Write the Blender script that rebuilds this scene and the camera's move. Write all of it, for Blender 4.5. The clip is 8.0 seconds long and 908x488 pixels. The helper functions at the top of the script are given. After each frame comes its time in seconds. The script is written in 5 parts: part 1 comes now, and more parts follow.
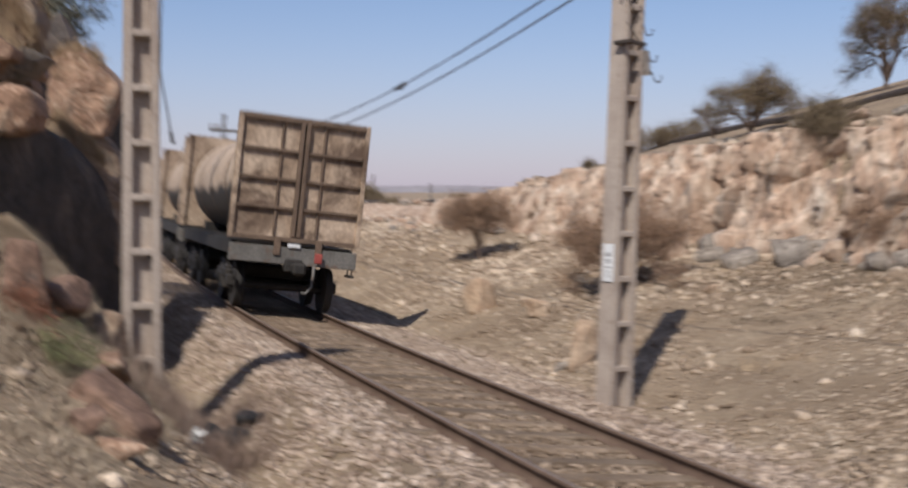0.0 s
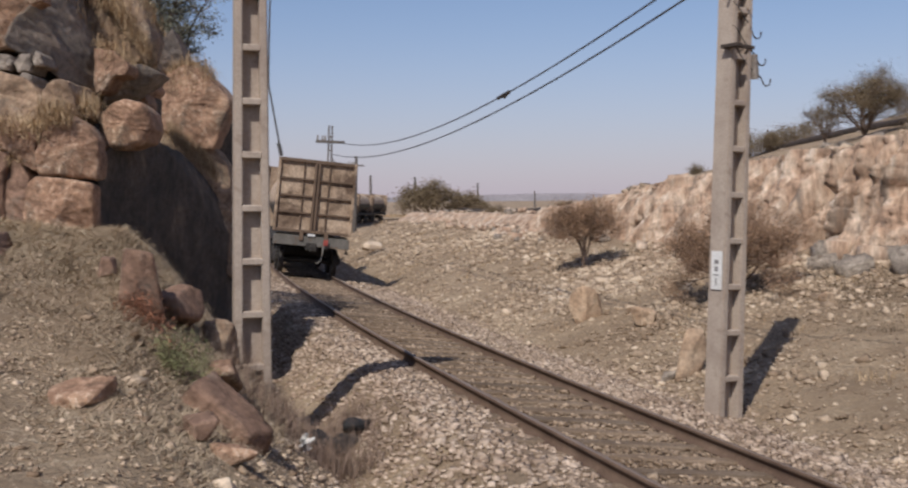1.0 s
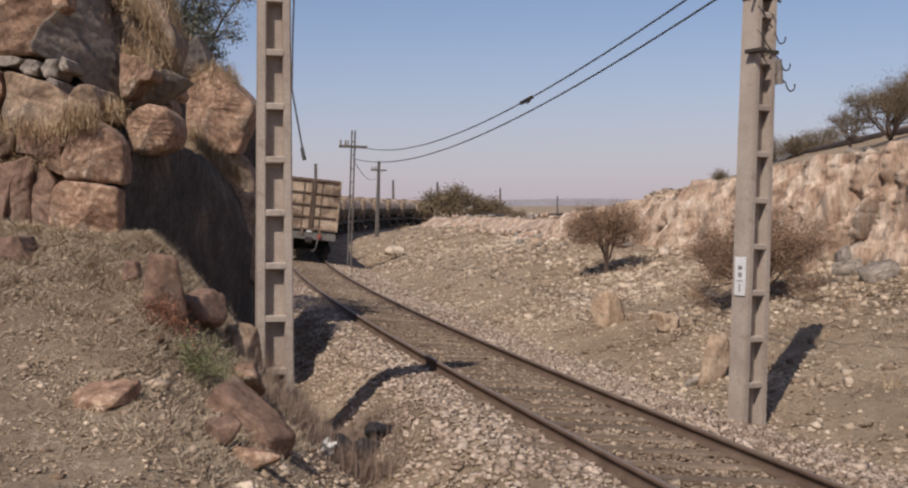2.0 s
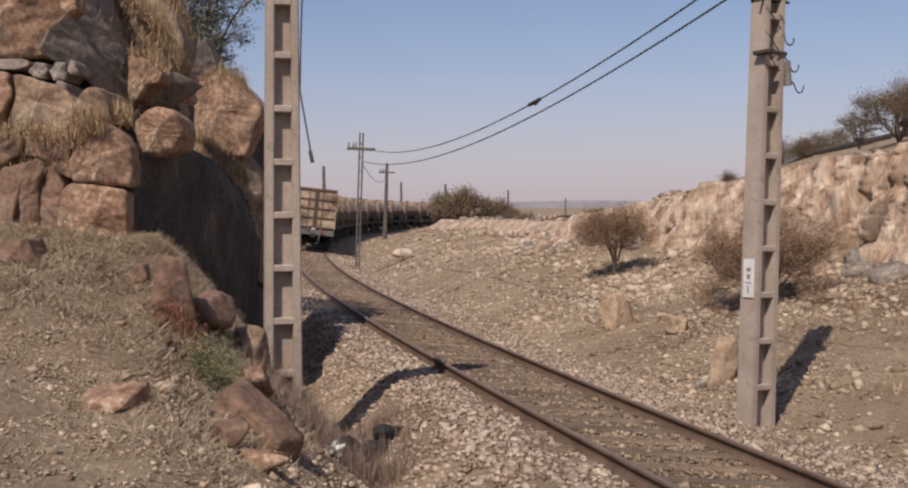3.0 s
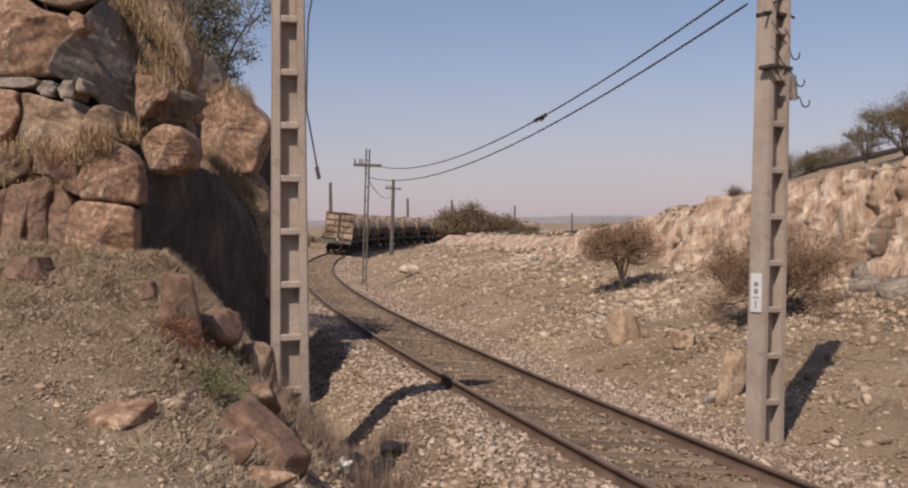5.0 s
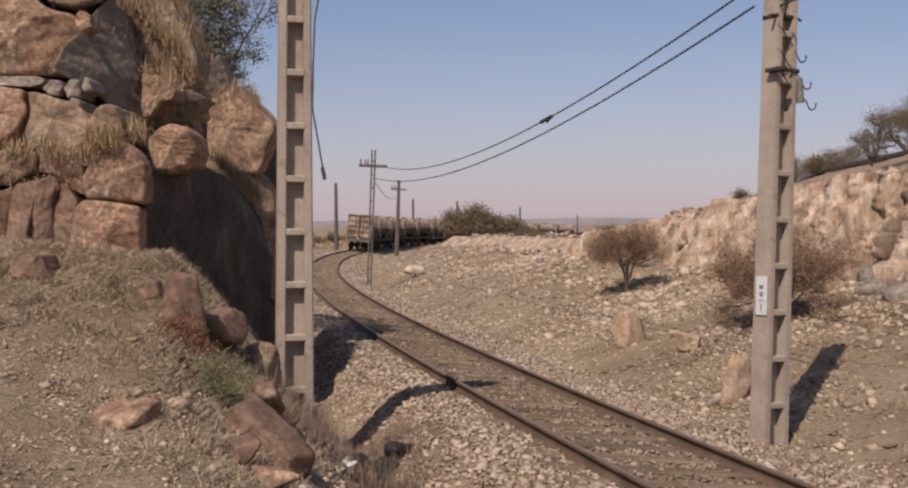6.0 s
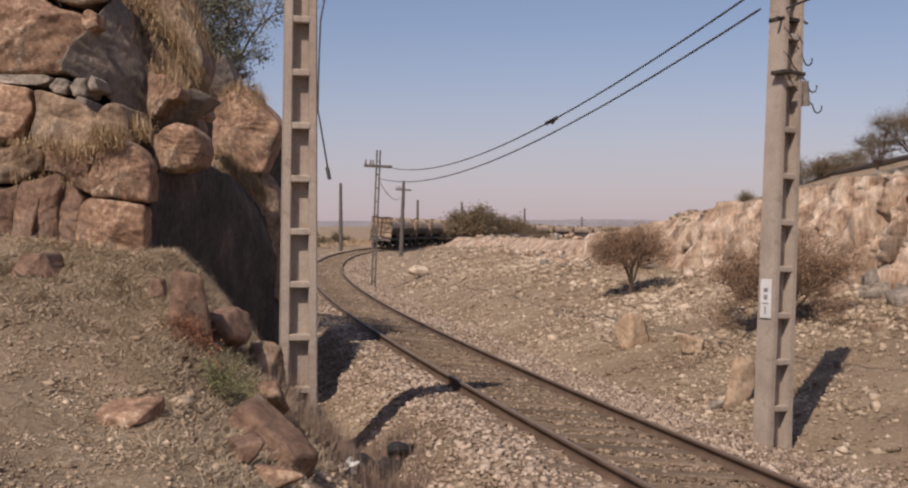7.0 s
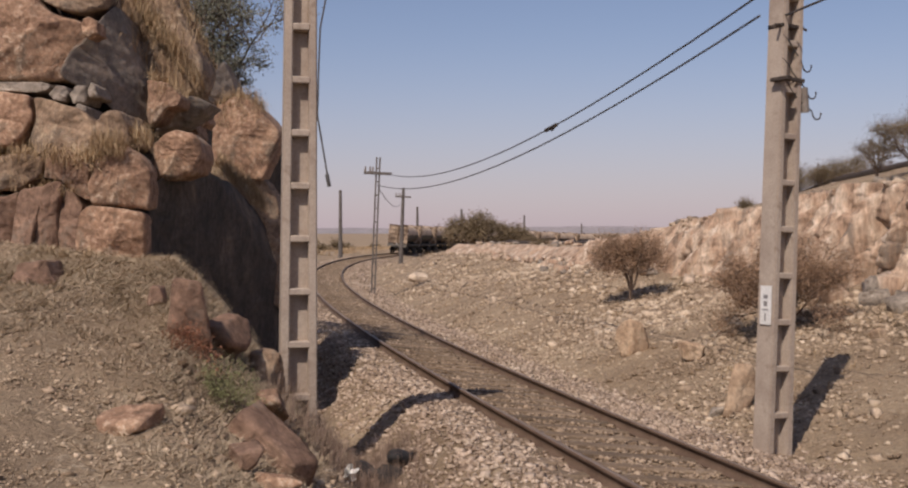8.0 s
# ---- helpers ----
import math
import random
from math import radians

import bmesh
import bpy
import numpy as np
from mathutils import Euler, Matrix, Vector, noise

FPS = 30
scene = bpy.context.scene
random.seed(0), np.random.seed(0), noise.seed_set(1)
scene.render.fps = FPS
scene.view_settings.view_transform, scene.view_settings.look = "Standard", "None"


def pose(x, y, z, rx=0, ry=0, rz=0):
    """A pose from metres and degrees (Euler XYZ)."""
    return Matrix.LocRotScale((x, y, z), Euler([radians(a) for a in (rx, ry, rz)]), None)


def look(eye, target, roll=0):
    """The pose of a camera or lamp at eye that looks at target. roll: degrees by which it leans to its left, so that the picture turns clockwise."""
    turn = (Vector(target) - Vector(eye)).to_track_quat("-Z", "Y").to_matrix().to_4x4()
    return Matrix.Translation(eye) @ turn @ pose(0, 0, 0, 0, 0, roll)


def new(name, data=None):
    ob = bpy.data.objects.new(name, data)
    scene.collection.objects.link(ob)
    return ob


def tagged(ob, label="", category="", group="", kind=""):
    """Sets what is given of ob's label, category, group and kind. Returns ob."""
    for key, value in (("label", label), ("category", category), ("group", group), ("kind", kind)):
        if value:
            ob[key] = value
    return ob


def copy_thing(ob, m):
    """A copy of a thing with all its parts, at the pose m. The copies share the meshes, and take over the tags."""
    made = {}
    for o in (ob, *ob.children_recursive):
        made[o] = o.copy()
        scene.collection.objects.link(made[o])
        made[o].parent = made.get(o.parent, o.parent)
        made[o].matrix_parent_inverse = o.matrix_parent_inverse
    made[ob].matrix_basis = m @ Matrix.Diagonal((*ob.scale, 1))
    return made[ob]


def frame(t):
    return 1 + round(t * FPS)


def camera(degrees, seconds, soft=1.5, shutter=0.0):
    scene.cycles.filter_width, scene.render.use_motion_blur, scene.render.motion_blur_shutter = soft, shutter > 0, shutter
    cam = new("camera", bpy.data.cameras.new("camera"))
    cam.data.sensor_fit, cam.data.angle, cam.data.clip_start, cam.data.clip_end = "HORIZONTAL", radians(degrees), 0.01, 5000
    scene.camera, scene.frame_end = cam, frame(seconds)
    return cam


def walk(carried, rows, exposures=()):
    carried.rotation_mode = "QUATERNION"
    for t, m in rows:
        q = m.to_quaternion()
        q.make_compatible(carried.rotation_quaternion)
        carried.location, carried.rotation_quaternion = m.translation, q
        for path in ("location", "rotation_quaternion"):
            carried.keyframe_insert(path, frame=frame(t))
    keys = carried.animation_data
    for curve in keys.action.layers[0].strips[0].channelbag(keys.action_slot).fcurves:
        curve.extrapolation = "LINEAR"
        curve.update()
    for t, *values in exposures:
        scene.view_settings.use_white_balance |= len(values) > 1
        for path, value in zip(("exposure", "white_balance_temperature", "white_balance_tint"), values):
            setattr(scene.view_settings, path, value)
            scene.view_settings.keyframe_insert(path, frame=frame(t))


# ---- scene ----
EYE = (0.0, 0.0, 2.28)
cam = camera(44.0, 8.0, soft=2.2, shutter=0.9)

# seconds, yaw, pitch, roll: a hand-held camera on one spot, panning to the left
PATH = [
    (0.0, -7.687, -2.696, -0.076), (0.0334, -7.38, -2.58, 0.36), (0.1, -6.80, -2.30, 1.18),
    (0.2, -5.81, -2.364, 1.28), (0.3, -5.45, -2.416, 1.12), (0.4, -4.62, -2.438, 0.68), (0.5, -4.128, -2.438, 0.540), (1.0, -2.381, -2.243, 0.498),
    (1.5, -1.606, -2.061, 0.441), (3.0, -0.831, -1.871, 0.446), (3.5, -0.728, -1.641, 0.584),
    (4.0, -0.592, -1.213, 0.465), (4.5, -0.555, -1.099, 0.755), (6.0, -0.229, -1.005, 0.372),
    (6.5, -0.084, -1.133, 0.256), (7.0, 0.000, -0.963, 0.000), (7.5, -0.146, -0.756, 0.078),
    (8.0, -0.014, -0.610, 0.058),
]
walk(cam, [(t, pose(*EYE, 90 + pitch, roll, yaw)) for t, yaw, pitch, roll in PATH], [(0.0, 0.36, 5990, 12), (0.5, 0.24, 6020, 12), (2.0, 0.20, 6290, 14), (8.0, 0.16, 6680, 18)])

# ---- light: high clear sun from behind and left, hazy dry sky ----
SUN_AZ, SUN_EL = 26.5, 49.0     # the light travels towards this azimuth (from +y to +x)
world = bpy.data.worlds.new("sky")
scene.world = world
world.use_nodes = True
wn = world.node_tree
wn.nodes.clear()
sky = wn.nodes.new("ShaderNodeTexSky")
sky.sky_type, sky.sun_disc = "NISHITA", False
sky.sun_elevation, sky.sun_rotation = radians(SUN_EL), radians(SUN_AZ + 180)
sky.dust_density, sky.air_density, sky.ozone_density, sky.altitude = 1.0, 1.0, 3.5, 600
bg = wn.nodes.new("ShaderNodeBackground")
bg.inputs["Strength"].default_value = 0.078
wo = wn.nodes.new("ShaderNodeOutputWorld")
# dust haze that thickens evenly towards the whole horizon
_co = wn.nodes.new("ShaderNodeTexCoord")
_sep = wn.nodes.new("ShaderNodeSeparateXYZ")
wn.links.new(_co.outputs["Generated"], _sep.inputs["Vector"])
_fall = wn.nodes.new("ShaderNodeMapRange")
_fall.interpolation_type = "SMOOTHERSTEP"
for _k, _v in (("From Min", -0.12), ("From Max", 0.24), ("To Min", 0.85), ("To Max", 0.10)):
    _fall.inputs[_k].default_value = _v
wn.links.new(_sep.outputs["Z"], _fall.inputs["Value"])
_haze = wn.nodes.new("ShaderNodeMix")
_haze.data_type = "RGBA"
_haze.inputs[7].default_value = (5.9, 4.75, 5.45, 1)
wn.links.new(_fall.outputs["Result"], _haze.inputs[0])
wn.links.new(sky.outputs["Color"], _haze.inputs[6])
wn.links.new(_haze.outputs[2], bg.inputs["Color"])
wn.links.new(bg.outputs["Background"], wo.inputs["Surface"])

sun_data = bpy.data.lights.new("sun", "SUN")
sun_data.energy, sun_data.angle, sun_data.color = 3.45, radians(0.53), (1.0, 0.93, 0.82)
sun = new("sun", sun_data)
_a, _e = radians(SUN_AZ), radians(SUN_EL)
SUN_WAY = Vector((math.sin(_a) * math.cos(_e), math.cos(_a) * math.cos(_e), -math.sin(_e)))
sun.matrix_world = look((-30, -40, 60), Vector((-30, -40, 60)) + SUN_WAY)

# ---- the line of the railway: arc length -> place, heading ----
GAUGE = 1.676 + 0.07
CANT = radians(6.3)
STEP = 0.2
_S = np.arange(-30.0, 380.0, STEP)


def _bend(s):
    k = 0.00245 + (0.00224 - 0.00245) / (1 + np.exp(-(s - 50) / 10))
    return k + (0.00421 - 0.00224) / (1 + np.exp(-(s - 110) / 12))


_H = np.concatenate([[0], np.cumsum(_bend(_S[:-1] + STEP / 2) * STEP)])
_H += -0.2582 - np.interp(0, _S, _H)
_X = np.concatenate([[0], np.cumsum(np.sin(_H[:-1]) * STEP)])
_Y = np.concatenate([[0], np.cumsum(np.cos(_H[:-1]) * STEP)])
_X += 3.967 - np.interp(0, _S, _X)
_Y += 4.0 - np.interp(0, _S, _Y)


def grade(s):
    """Height of the track over its level at s = 0; it falls away beyond the bend."""
    return -0.0036 * s - 0.0001 * np.maximum(s - 150, 0) ** 2 * (s < 300) - 2.25 * (s >= 300)


def on_line(s, lat=0.0, up=0.0):
    """A point beside the track: lat to the right of its middle, up over the rail tops' middle, not canted."""
    x, y, h = np.interp(s, _S, _X), np.interp(s, _S, _Y), np.interp(s, _S, _H)
    return x + lat * np.cos(h), y - lat * np.sin(h), grade(s) + up


def canted(s, lat, up):
    """A point in the canted frame of the track."""
    a, b = lat * math.cos(CANT) + up * math.sin(CANT), -lat * math.sin(CANT) + up * math.cos(CANT)
    return on_line(s, a, b)


def line_pose(s):
    """The pose of a thing on the track: its y along the track, its x to the right, canted."""
    h = float(np.interp(s, _S, _H))
    return Matrix.Translation([float(v) for v in on_line(s)]) @ pose(0, 0, 0, 0, 0, -math.degrees(h)) @ pose(0, 0, 0, 0, math.degrees(CANT), 0)


def to_line(x, y):
    """Arc length and lateral offset of points (arrays)."""
    x, y = np.atleast_1d(np.asarray(x, float)), np.atleast_1d(np.asarray(y, float))
    s = y - 4.0
    for _ in range(12):
        px, py, h = np.interp(s, _S, _X), np.interp(s, _S, _Y), np.interp(s, _S, _H)
        s = np.clip(s + ((x - px) * np.sin(h) + (y - py) * np.cos(h)) * 0.9, -30, 379)
    px, py, h = np.interp(s, _S, _X), np.interp(s, _S, _Y), np.interp(s, _S, _H)
    return s, (x - px) * np.cos(h) - (y - py) * np.sin(h)


# ---- the ground's height ----
def _ramp(v, a, b):
    u = np.clip((v - a) / (b - a), 0, 1)
    return u * u * (3 - 2 * u)


_rng = np.random.default_rng(7)
_WAVES = [(_rng.uniform(0, 6.28), _rng.uniform(0, 6.28), 0.35 * 1.55 ** i, 0.55 / 1.5 ** i) for i in range(9)]


def bumps(x, y):
    z = 0 * x
    for a, ph, k, amp in _WAVES:
        z = z + amp * np.sin(k * (x * math.cos(a) + y * math.sin(a)) + ph + 1.3 * np.sin(0.7 * k * (y * math.cos(a) - x * math.sin(a)) + 2 * ph))
    return z


def wall_lat(s):
    """Where the foot of the right-hand rock face runs."""
    return 9.3 + 0.9 * np.sin(s * 0.13 + 0.6) + 0.5 * np.sin(s * 0.31)


def wall_high(s):
    return np.interp(s, [-30, 0, 18, 26, 34, 45, 60, 80, 100, 130], [3.4, 3.15, 2.5, 1.95, 1.08, 0.60, 0.55, 0.6, 0.45, 0.0])


def height(x, y):
    x, y = np.atleast_1d(np.asarray(x, float)), np.atleast_1d(np.asarray(y, float))
    s, l = to_line(x, y)
    g = grade(s)
    b = bumps(x, y)
    # bed under rails
    bed = g - 0.15 - np.clip(l, -1.7, 1.7) * math.tan(CANT)
    bed = bed - 0.022 * _ramp(0.9 - np.abs(l), 0.0, 0.15)
    # left: ballast slope, ditch, bank
    ditch = g - 0.50
    bank = np.interp(y, [-20, 5, 7, 9, 11, 13, 17, 22, 32, 60], [0.65, 0.65, 0.75, 1.0, 1.5, 1.95, 2.0, 1.6, 0.3, 0.0])
    rise = 0.35 * _ramp(-l, 2.6, 4.9) + 0.65 * np.clip((-l - 2.7) / 2.1, 0, 1)
    left = ditch + (bank - ditch) * rise + np.maximum(-l - 5.2, 0) * 0.16 * np.interp(y, [0, 8, 20, 40], [0.3, 1, 1, 0.0]) * (l > -40)
    left = left + 0.05 * b * _ramp(-l, 3.0, 5.0)
    flat_left = -0.55 + 0.10 * b - 0.012 * np.clip(-l - 8, 0, 60)
    left = left + (flat_left - left) * _ramp(y, 24, 36) * _ramp(-l, 2.6, 5.0)
    # right: ballast slope, shoulder, rising slope, rock face, top
    foot = wall_lat(s)
    up_to = np.interp(s, [-30, 0, 15, 30, 60, 90, 130], [0.9, 0.9, 1.0, 1.05, 0.95, 0.7, -0.3])
    right = g - 0.58 + (up_to - (g - 0.58)) * np.clip((l - 3.0) / (foot - 3.0), 0, 1) ** 0.9
    right = right + 0.07 * b * _ramp(l, 3.0, 6.0)
    right = right + wall_high(s) * _ramp(l, foot + 0.8, foot + 1.9) + np.clip(l - foot - 2, 0, 14) * np.interp(s, [0, 30, 45, 60, 110], [0.27, 0.27, 0.10, 0.03, 0.0])
    right = right + (-1.2 - right) * _ramp(s, 105, 155) * _ramp(l, 4.5, 9)
    z = np.where(l < 0, bed + (left - bed) * _ramp(-l, 1.65, 2.9), bed + (right - bed) * _ramp(l, 1.65, 2.9))
    # the plain far off
    far = _ramp(np.hypot(x, y), 150, 420)
    return z + (-2.6 - z) * far


def ground_z(x, y):
    return float(height(x, y)[0])


# ---- material kit ----
def _mat(name):
    m = bpy.data.materials.new(name)
    m.use_nodes = True
    return m, m.node_tree, m.node_tree.nodes["Principled BSDF"]


def _ramp_node(nt, src, stops):
    r = nt.nodes.new("ShaderNodeValToRGB")
    e = r.color_ramp.elements
    while len(e) < len(stops):
        e.new(0.5)
    for el, (pos, col) in zip(e, stops):
        el.position, el.color = pos, (*col, 1)
    nt.links.new(src, r.inputs["Fac"])
    return r.outputs["Color"]


def _noise(nt, scale, detail=6.0, rough=0.6, vec=None, kind="noise", dist=0.0):
    if kind == "voronoi":
        n = nt.nodes.new("ShaderNodeTexVoronoi")
        out = n.outputs["Distance"]
    else:
        n = nt.nodes.new("ShaderNodeTexNoise")
        n.inputs["Detail"].default_value, n.inputs["Roughness"].default_value = detail, rough
        n.inputs["Distortion"].default_value = dist
        out = n.outputs["Fac"]
    n.inputs["Scale"].default_value = scale
    if vec is None:
        vec = nt.nodes.new("ShaderNodeTexCoord").outputs["Object"]
    nt.links.new(vec, n.inputs["Vector"])
    return out


def _mix(nt, fac, a, b, mode="MIX"):
    m = nt.nodes.new("ShaderNodeMix")
    m.data_type, m.blend_type = "RGBA", mode
    for sock, v in ((m.inputs[0], fac), (m.inputs[6], a), (m.inputs[7], b)):
        if hasattr(v, "links"):
            nt.links.new(v, sock)
        else:
            sock.default_value = v if isinstance(v, float) else (*v, 1)
    return m.outputs[2]


def _bump(nt, bsdf, src, strength, dist):
    b = nt.nodes.new("ShaderNodeBump")
    b.inputs["Strength"].default_value, b.inputs["Distance"].default_value = strength, dist
    nt.links.new(src, b.inputs["Height"])
    nt.links.new(b.outputs["Normal"], bsdf.inputs["Normal"])


def _world_vec(nt):
    return nt.nodes.new("ShaderNodeNewGeometry").outputs["Position"]


def surface(name, stops, scale, rough=0.9, metal=0.0, fine=None, bump=(0.5, 0.02), second=None, island=0.0, objrand=0.0, spec=0.3, world_space=False, cracks=None, contrast=(0.55, 1.25), specks=None, stretch=0.0):
    """A mottled surface: colour stops over a broad noise, a finer multiply, relief, and per-piece variation."""
    m, nt, p = _mat(name)
    vec = _world_vec(nt) if world_space else None
    if stretch:
        # streaks that run down the face
        sh = nt.nodes.new("ShaderNodeVectorMath")
        sh.operation = "MULTIPLY"
        sh.inputs[1].default_value = (1, 1, stretch)
        nt.links.new(vec, sh.inputs[0])
        vec = sh.outputs[0]
    n1 = _noise(nt, scale, vec=vec)
    col = _ramp_node(nt, n1, stops)
    n2 = _noise(nt, fine or scale * 9, 8.0, 0.7, vec=vec)
    grain = _ramp_node(nt, n2, [(0.25, (contrast[0],) * 3), (0.75, (contrast[1],) * 3)])
    col = _mix(nt, 1.0, col, grain, "MULTIPLY")
    if second:
        sc, lo, hi, tint = second
        n3 = _noise(nt, sc, 5.0, 0.65, vec=vec, dist=0.6)
        mask = _ramp_node(nt, n3, [(lo, (0, 0, 0)), (hi, (1, 1, 1))])
        col = _mix(nt, mask, col, tint)
    if specks:
        # small pale spots of lichen or grit, in drifts
        sc, tint = specks
        spot = _ramp_node(nt, _noise(nt, sc, 3.0, 0.8, vec=vec), [(0.54, (0, 0, 0)), (0.62, (1, 1, 1))])
        drift = _ramp_node(nt, _noise(nt, sc * 0.13, 3.0, 0.5, vec=vec), [(0.40, (0.1, 0.1, 0.1)), (0.65, (0.9, 0.9, 0.9))])
        col = _mix(nt, _mix(nt, 1.0, spot, drift, "MULTIPLY"), col, tint)
    if cracks:
        sc, dark = cracks
        co = nt.nodes.new("ShaderNodeTexCoord").outputs["Object"] if vec is None else vec
        warp = _mix(nt, 0.16, co, nt.nodes.new("ShaderNodeTexNoise").outputs["Color"], "LINEAR_LIGHT")
        for f_, k_ in ((1.0, dark), (3.1, dark * 0.6)):
            vo = nt.nodes.new("ShaderNodeTexVoronoi")
            vo.feature = "DISTANCE_TO_EDGE"
            vo.inputs["Scale"].default_value = sc * f_
            nt.links.new(warp, vo.inputs["Vector"])
            line = _ramp_node(nt, vo.outputs["Distance"], [(0.0, (1 - k_,) * 3), (0.035, (1, 1, 1))])
            col = _mix(nt, 1.0, col, line, "MULTIPLY")
    if island:
        ge = nt.nodes.new("ShaderNodeNewGeometry")
        v = _ramp_node(nt, ge.outputs["Random Per Island"], [(0.0, (1 - island, 1 - island * 1.12, 1 - island * 1.22)), (0.5, (1.0, 0.98, 0.95)), (1.0, (1 + island, 1 + island, 1 + island * 1.02))])
        col = _mix(nt, 1.0, col, v, "MULTIPLY")
    if objrand:
        oi = nt.nodes.new("ShaderNodeObjectInfo")
        v = _ramp_node(nt, oi.outputs["Random"], [(0.0, (1 - objrand,) * 3), (1.0, (1 + objrand, 1 + objrand * 0.9, 1 + objrand * 0.75))])
        col = _mix(nt, 1.0, col, v, "MULTIPLY")
    nt.links.new(col, p.inputs["Base Color"])
    p.inputs["Roughness"].default_value, p.inputs["Metallic"].default_value = rough, metal
    p.inputs["Specular IOR Level"].default_value = spec
    _bump(nt, p, n2, *bump)
    return m


GROUND = surface("dry_earth", [(0.3, (0.225, 0.157, 0.097)), (0.5, (0.325, 0.236, 0.15)), (0.7, (0.415, 0.316, 0.208))], 0.45, fine=17.0, bump=(1.0, 0.05), second=(0.55, 0.46, 0.64, (0.235, 0.168, 0.107)), world_space=True, contrast=(0.42, 1.45), specks=(11.0, (0.48, 0.385, 0.27)))
BALLAST = surface("ballast_stone", [(0.3, (0.30, 0.22, 0.16)), (0.55, (0.43, 0.335, 0.255)), (0.75, (0.55, 0.455, 0.36))], 1.3, fine=30.0, bump=(0.4, 0.01), island=0.42, world_space=True)
BED_STONE = surface("oily_bed_stone", [(0.3, (0.21, 0.15, 0.10)), (0.55, (0.32, 0.24, 0.168)), (0.75, (0.44, 0.345, 0.252))], 1.3, fine=30.0, bump=(0.4, 0.01), island=0.45, world_space=True)
DEAD_TURF = surface("dead_brown_turf", [(0.3, (0.125, 0.092, 0.06)), (0.6, (0.19, 0.145, 0.098)), (0.85, (0.28, 0.22, 0.15))], 2.0, island=0.35, bump=(0.1, 0.002), world_space=True)
PALE_STONE = surface("pale_rubble", [(0.3, (0.29, 0.215, 0.148)), (0.5, (0.415, 0.322, 0.23)), (0.75, (0.56, 0.462, 0.35))], 0.9, fine=20.0, bump=(0.5, 0.02), island=0.46, world_space=True)
RED_ROCK = surface("rust_brown_rock", [(0.30, (0.17, 0.107, 0.071)), (0.46, (0.345, 0.207, 0.134)), (0.60, (0.47, 0.296, 0.192)), (0.75, (0.60, 0.41, 0.277))], 2.6, fine=15.0, bump=(1.0, 0.045), second=(2.3, 0.52, 0.65, (0.20, 0.146, 0.105)), objrand=0.16, contrast=(0.32, 1.48), specks=(14.0, (0.64, 0.50, 0.375)))
DARK_RED_ROCK = surface("dark_red_brown_rock", [(0.28, (0.15, 0.09, 0.062)), (0.5, (0.26, 0.16, 0.11)), (0.72, (0.38, 0.245, 0.17))], 2.2, fine=16.0, bump=(0.8, 0.04), second=(2.4, 0.55, 0.70, (0.20, 0.155, 0.12)), cracks=(1.6, 0.25), contrast=(0.5, 1.3))
CLIFF = surface("weathered_cliff", [(0.30, (0.16, 0.108, 0.074)), (0.46, (0.31, 0.21, 0.138)), (0.60, (0.43, 0.30, 0.20)), (0.75, (0.58, 0.43, 0.29))], 2.6, fine=15.0, bump=(1.0, 0.05), second=(2.0, 0.50, 0.64, (0.19, 0.145, 0.108)), objrand=0.14, contrast=(0.35, 1.45), specks=(12.0, (0.58, 0.46, 0.32)))
# near-black: rock staining plus the shade of hollow and gaps, painted in
STAIN_SHADE_ROCK = surface("stain_shade_rock", [(0.28, (0.052, 0.045, 0.038)), (0.5, (0.10, 0.082, 0.066)), (0.75, (0.20, 0.15, 0.11))], 1.6, fine=10.0, bump=(1.0, 0.06), second=(1.6, 0.60, 0.74, (0.24, 0.17, 0.118)), contrast=(0.4, 1.4))
# greyer brown for blocks turned from the sun; their shade is partly painted in
SHADE_GREY_ROCK = surface("shade_grey_rock", [(0.28, (0.17, 0.145, 0.118)), (0.5, (0.29, 0.238, 0.19)), (0.75, (0.44, 0.345, 0.262))], 2.0, fine=12.0, bump=(1.0, 0.05), second=(1.8, 0.56, 0.70, (0.27, 0.195, 0.14)), contrast=(0.4, 1.4))
TAN_ROCK = surface("tan_rock", [(0.30, (0.27, 0.185, 0.12)), (0.46, (0.46, 0.32, 0.21)), (0.62, (0.56, 0.42, 0.29)), (0.78, (0.66, 0.52, 0.38))], 2.2, fine=14.0, bump=(0.9, 0.04), objrand=0.1, contrast=(0.45, 1.35))
BUFF_ROCK = surface("buff_rock", [(0.30, (0.17, 0.112, 0.078)), (0.44, (0.44, 0.295, 0.20)), (0.56, (0.57, 0.43, 0.315)), (0.72, (0.72, 0.60, 0.48))], 2.4, fine=9.0, bump=(0.9, 0.05), second=(1.4, 0.55, 0.66, (0.22, 0.17, 0.13)), contrast=(0.35, 1.36), world_space=True, stretch=0.30)
GREY_ROCK = surface("grey_rock", [(0.28, (0.18, 0.147, 0.118)), (0.5, (0.35, 0.293, 0.238)), (0.72, (0.53, 0.455, 0.375))], 1.8, fine=10.0, bump=(1.0, 0.05), second=(2.2, 0.54, 0.68, (0.176, 0.138, 0.105)), objrand=0.15, contrast=(0.36, 1.40))
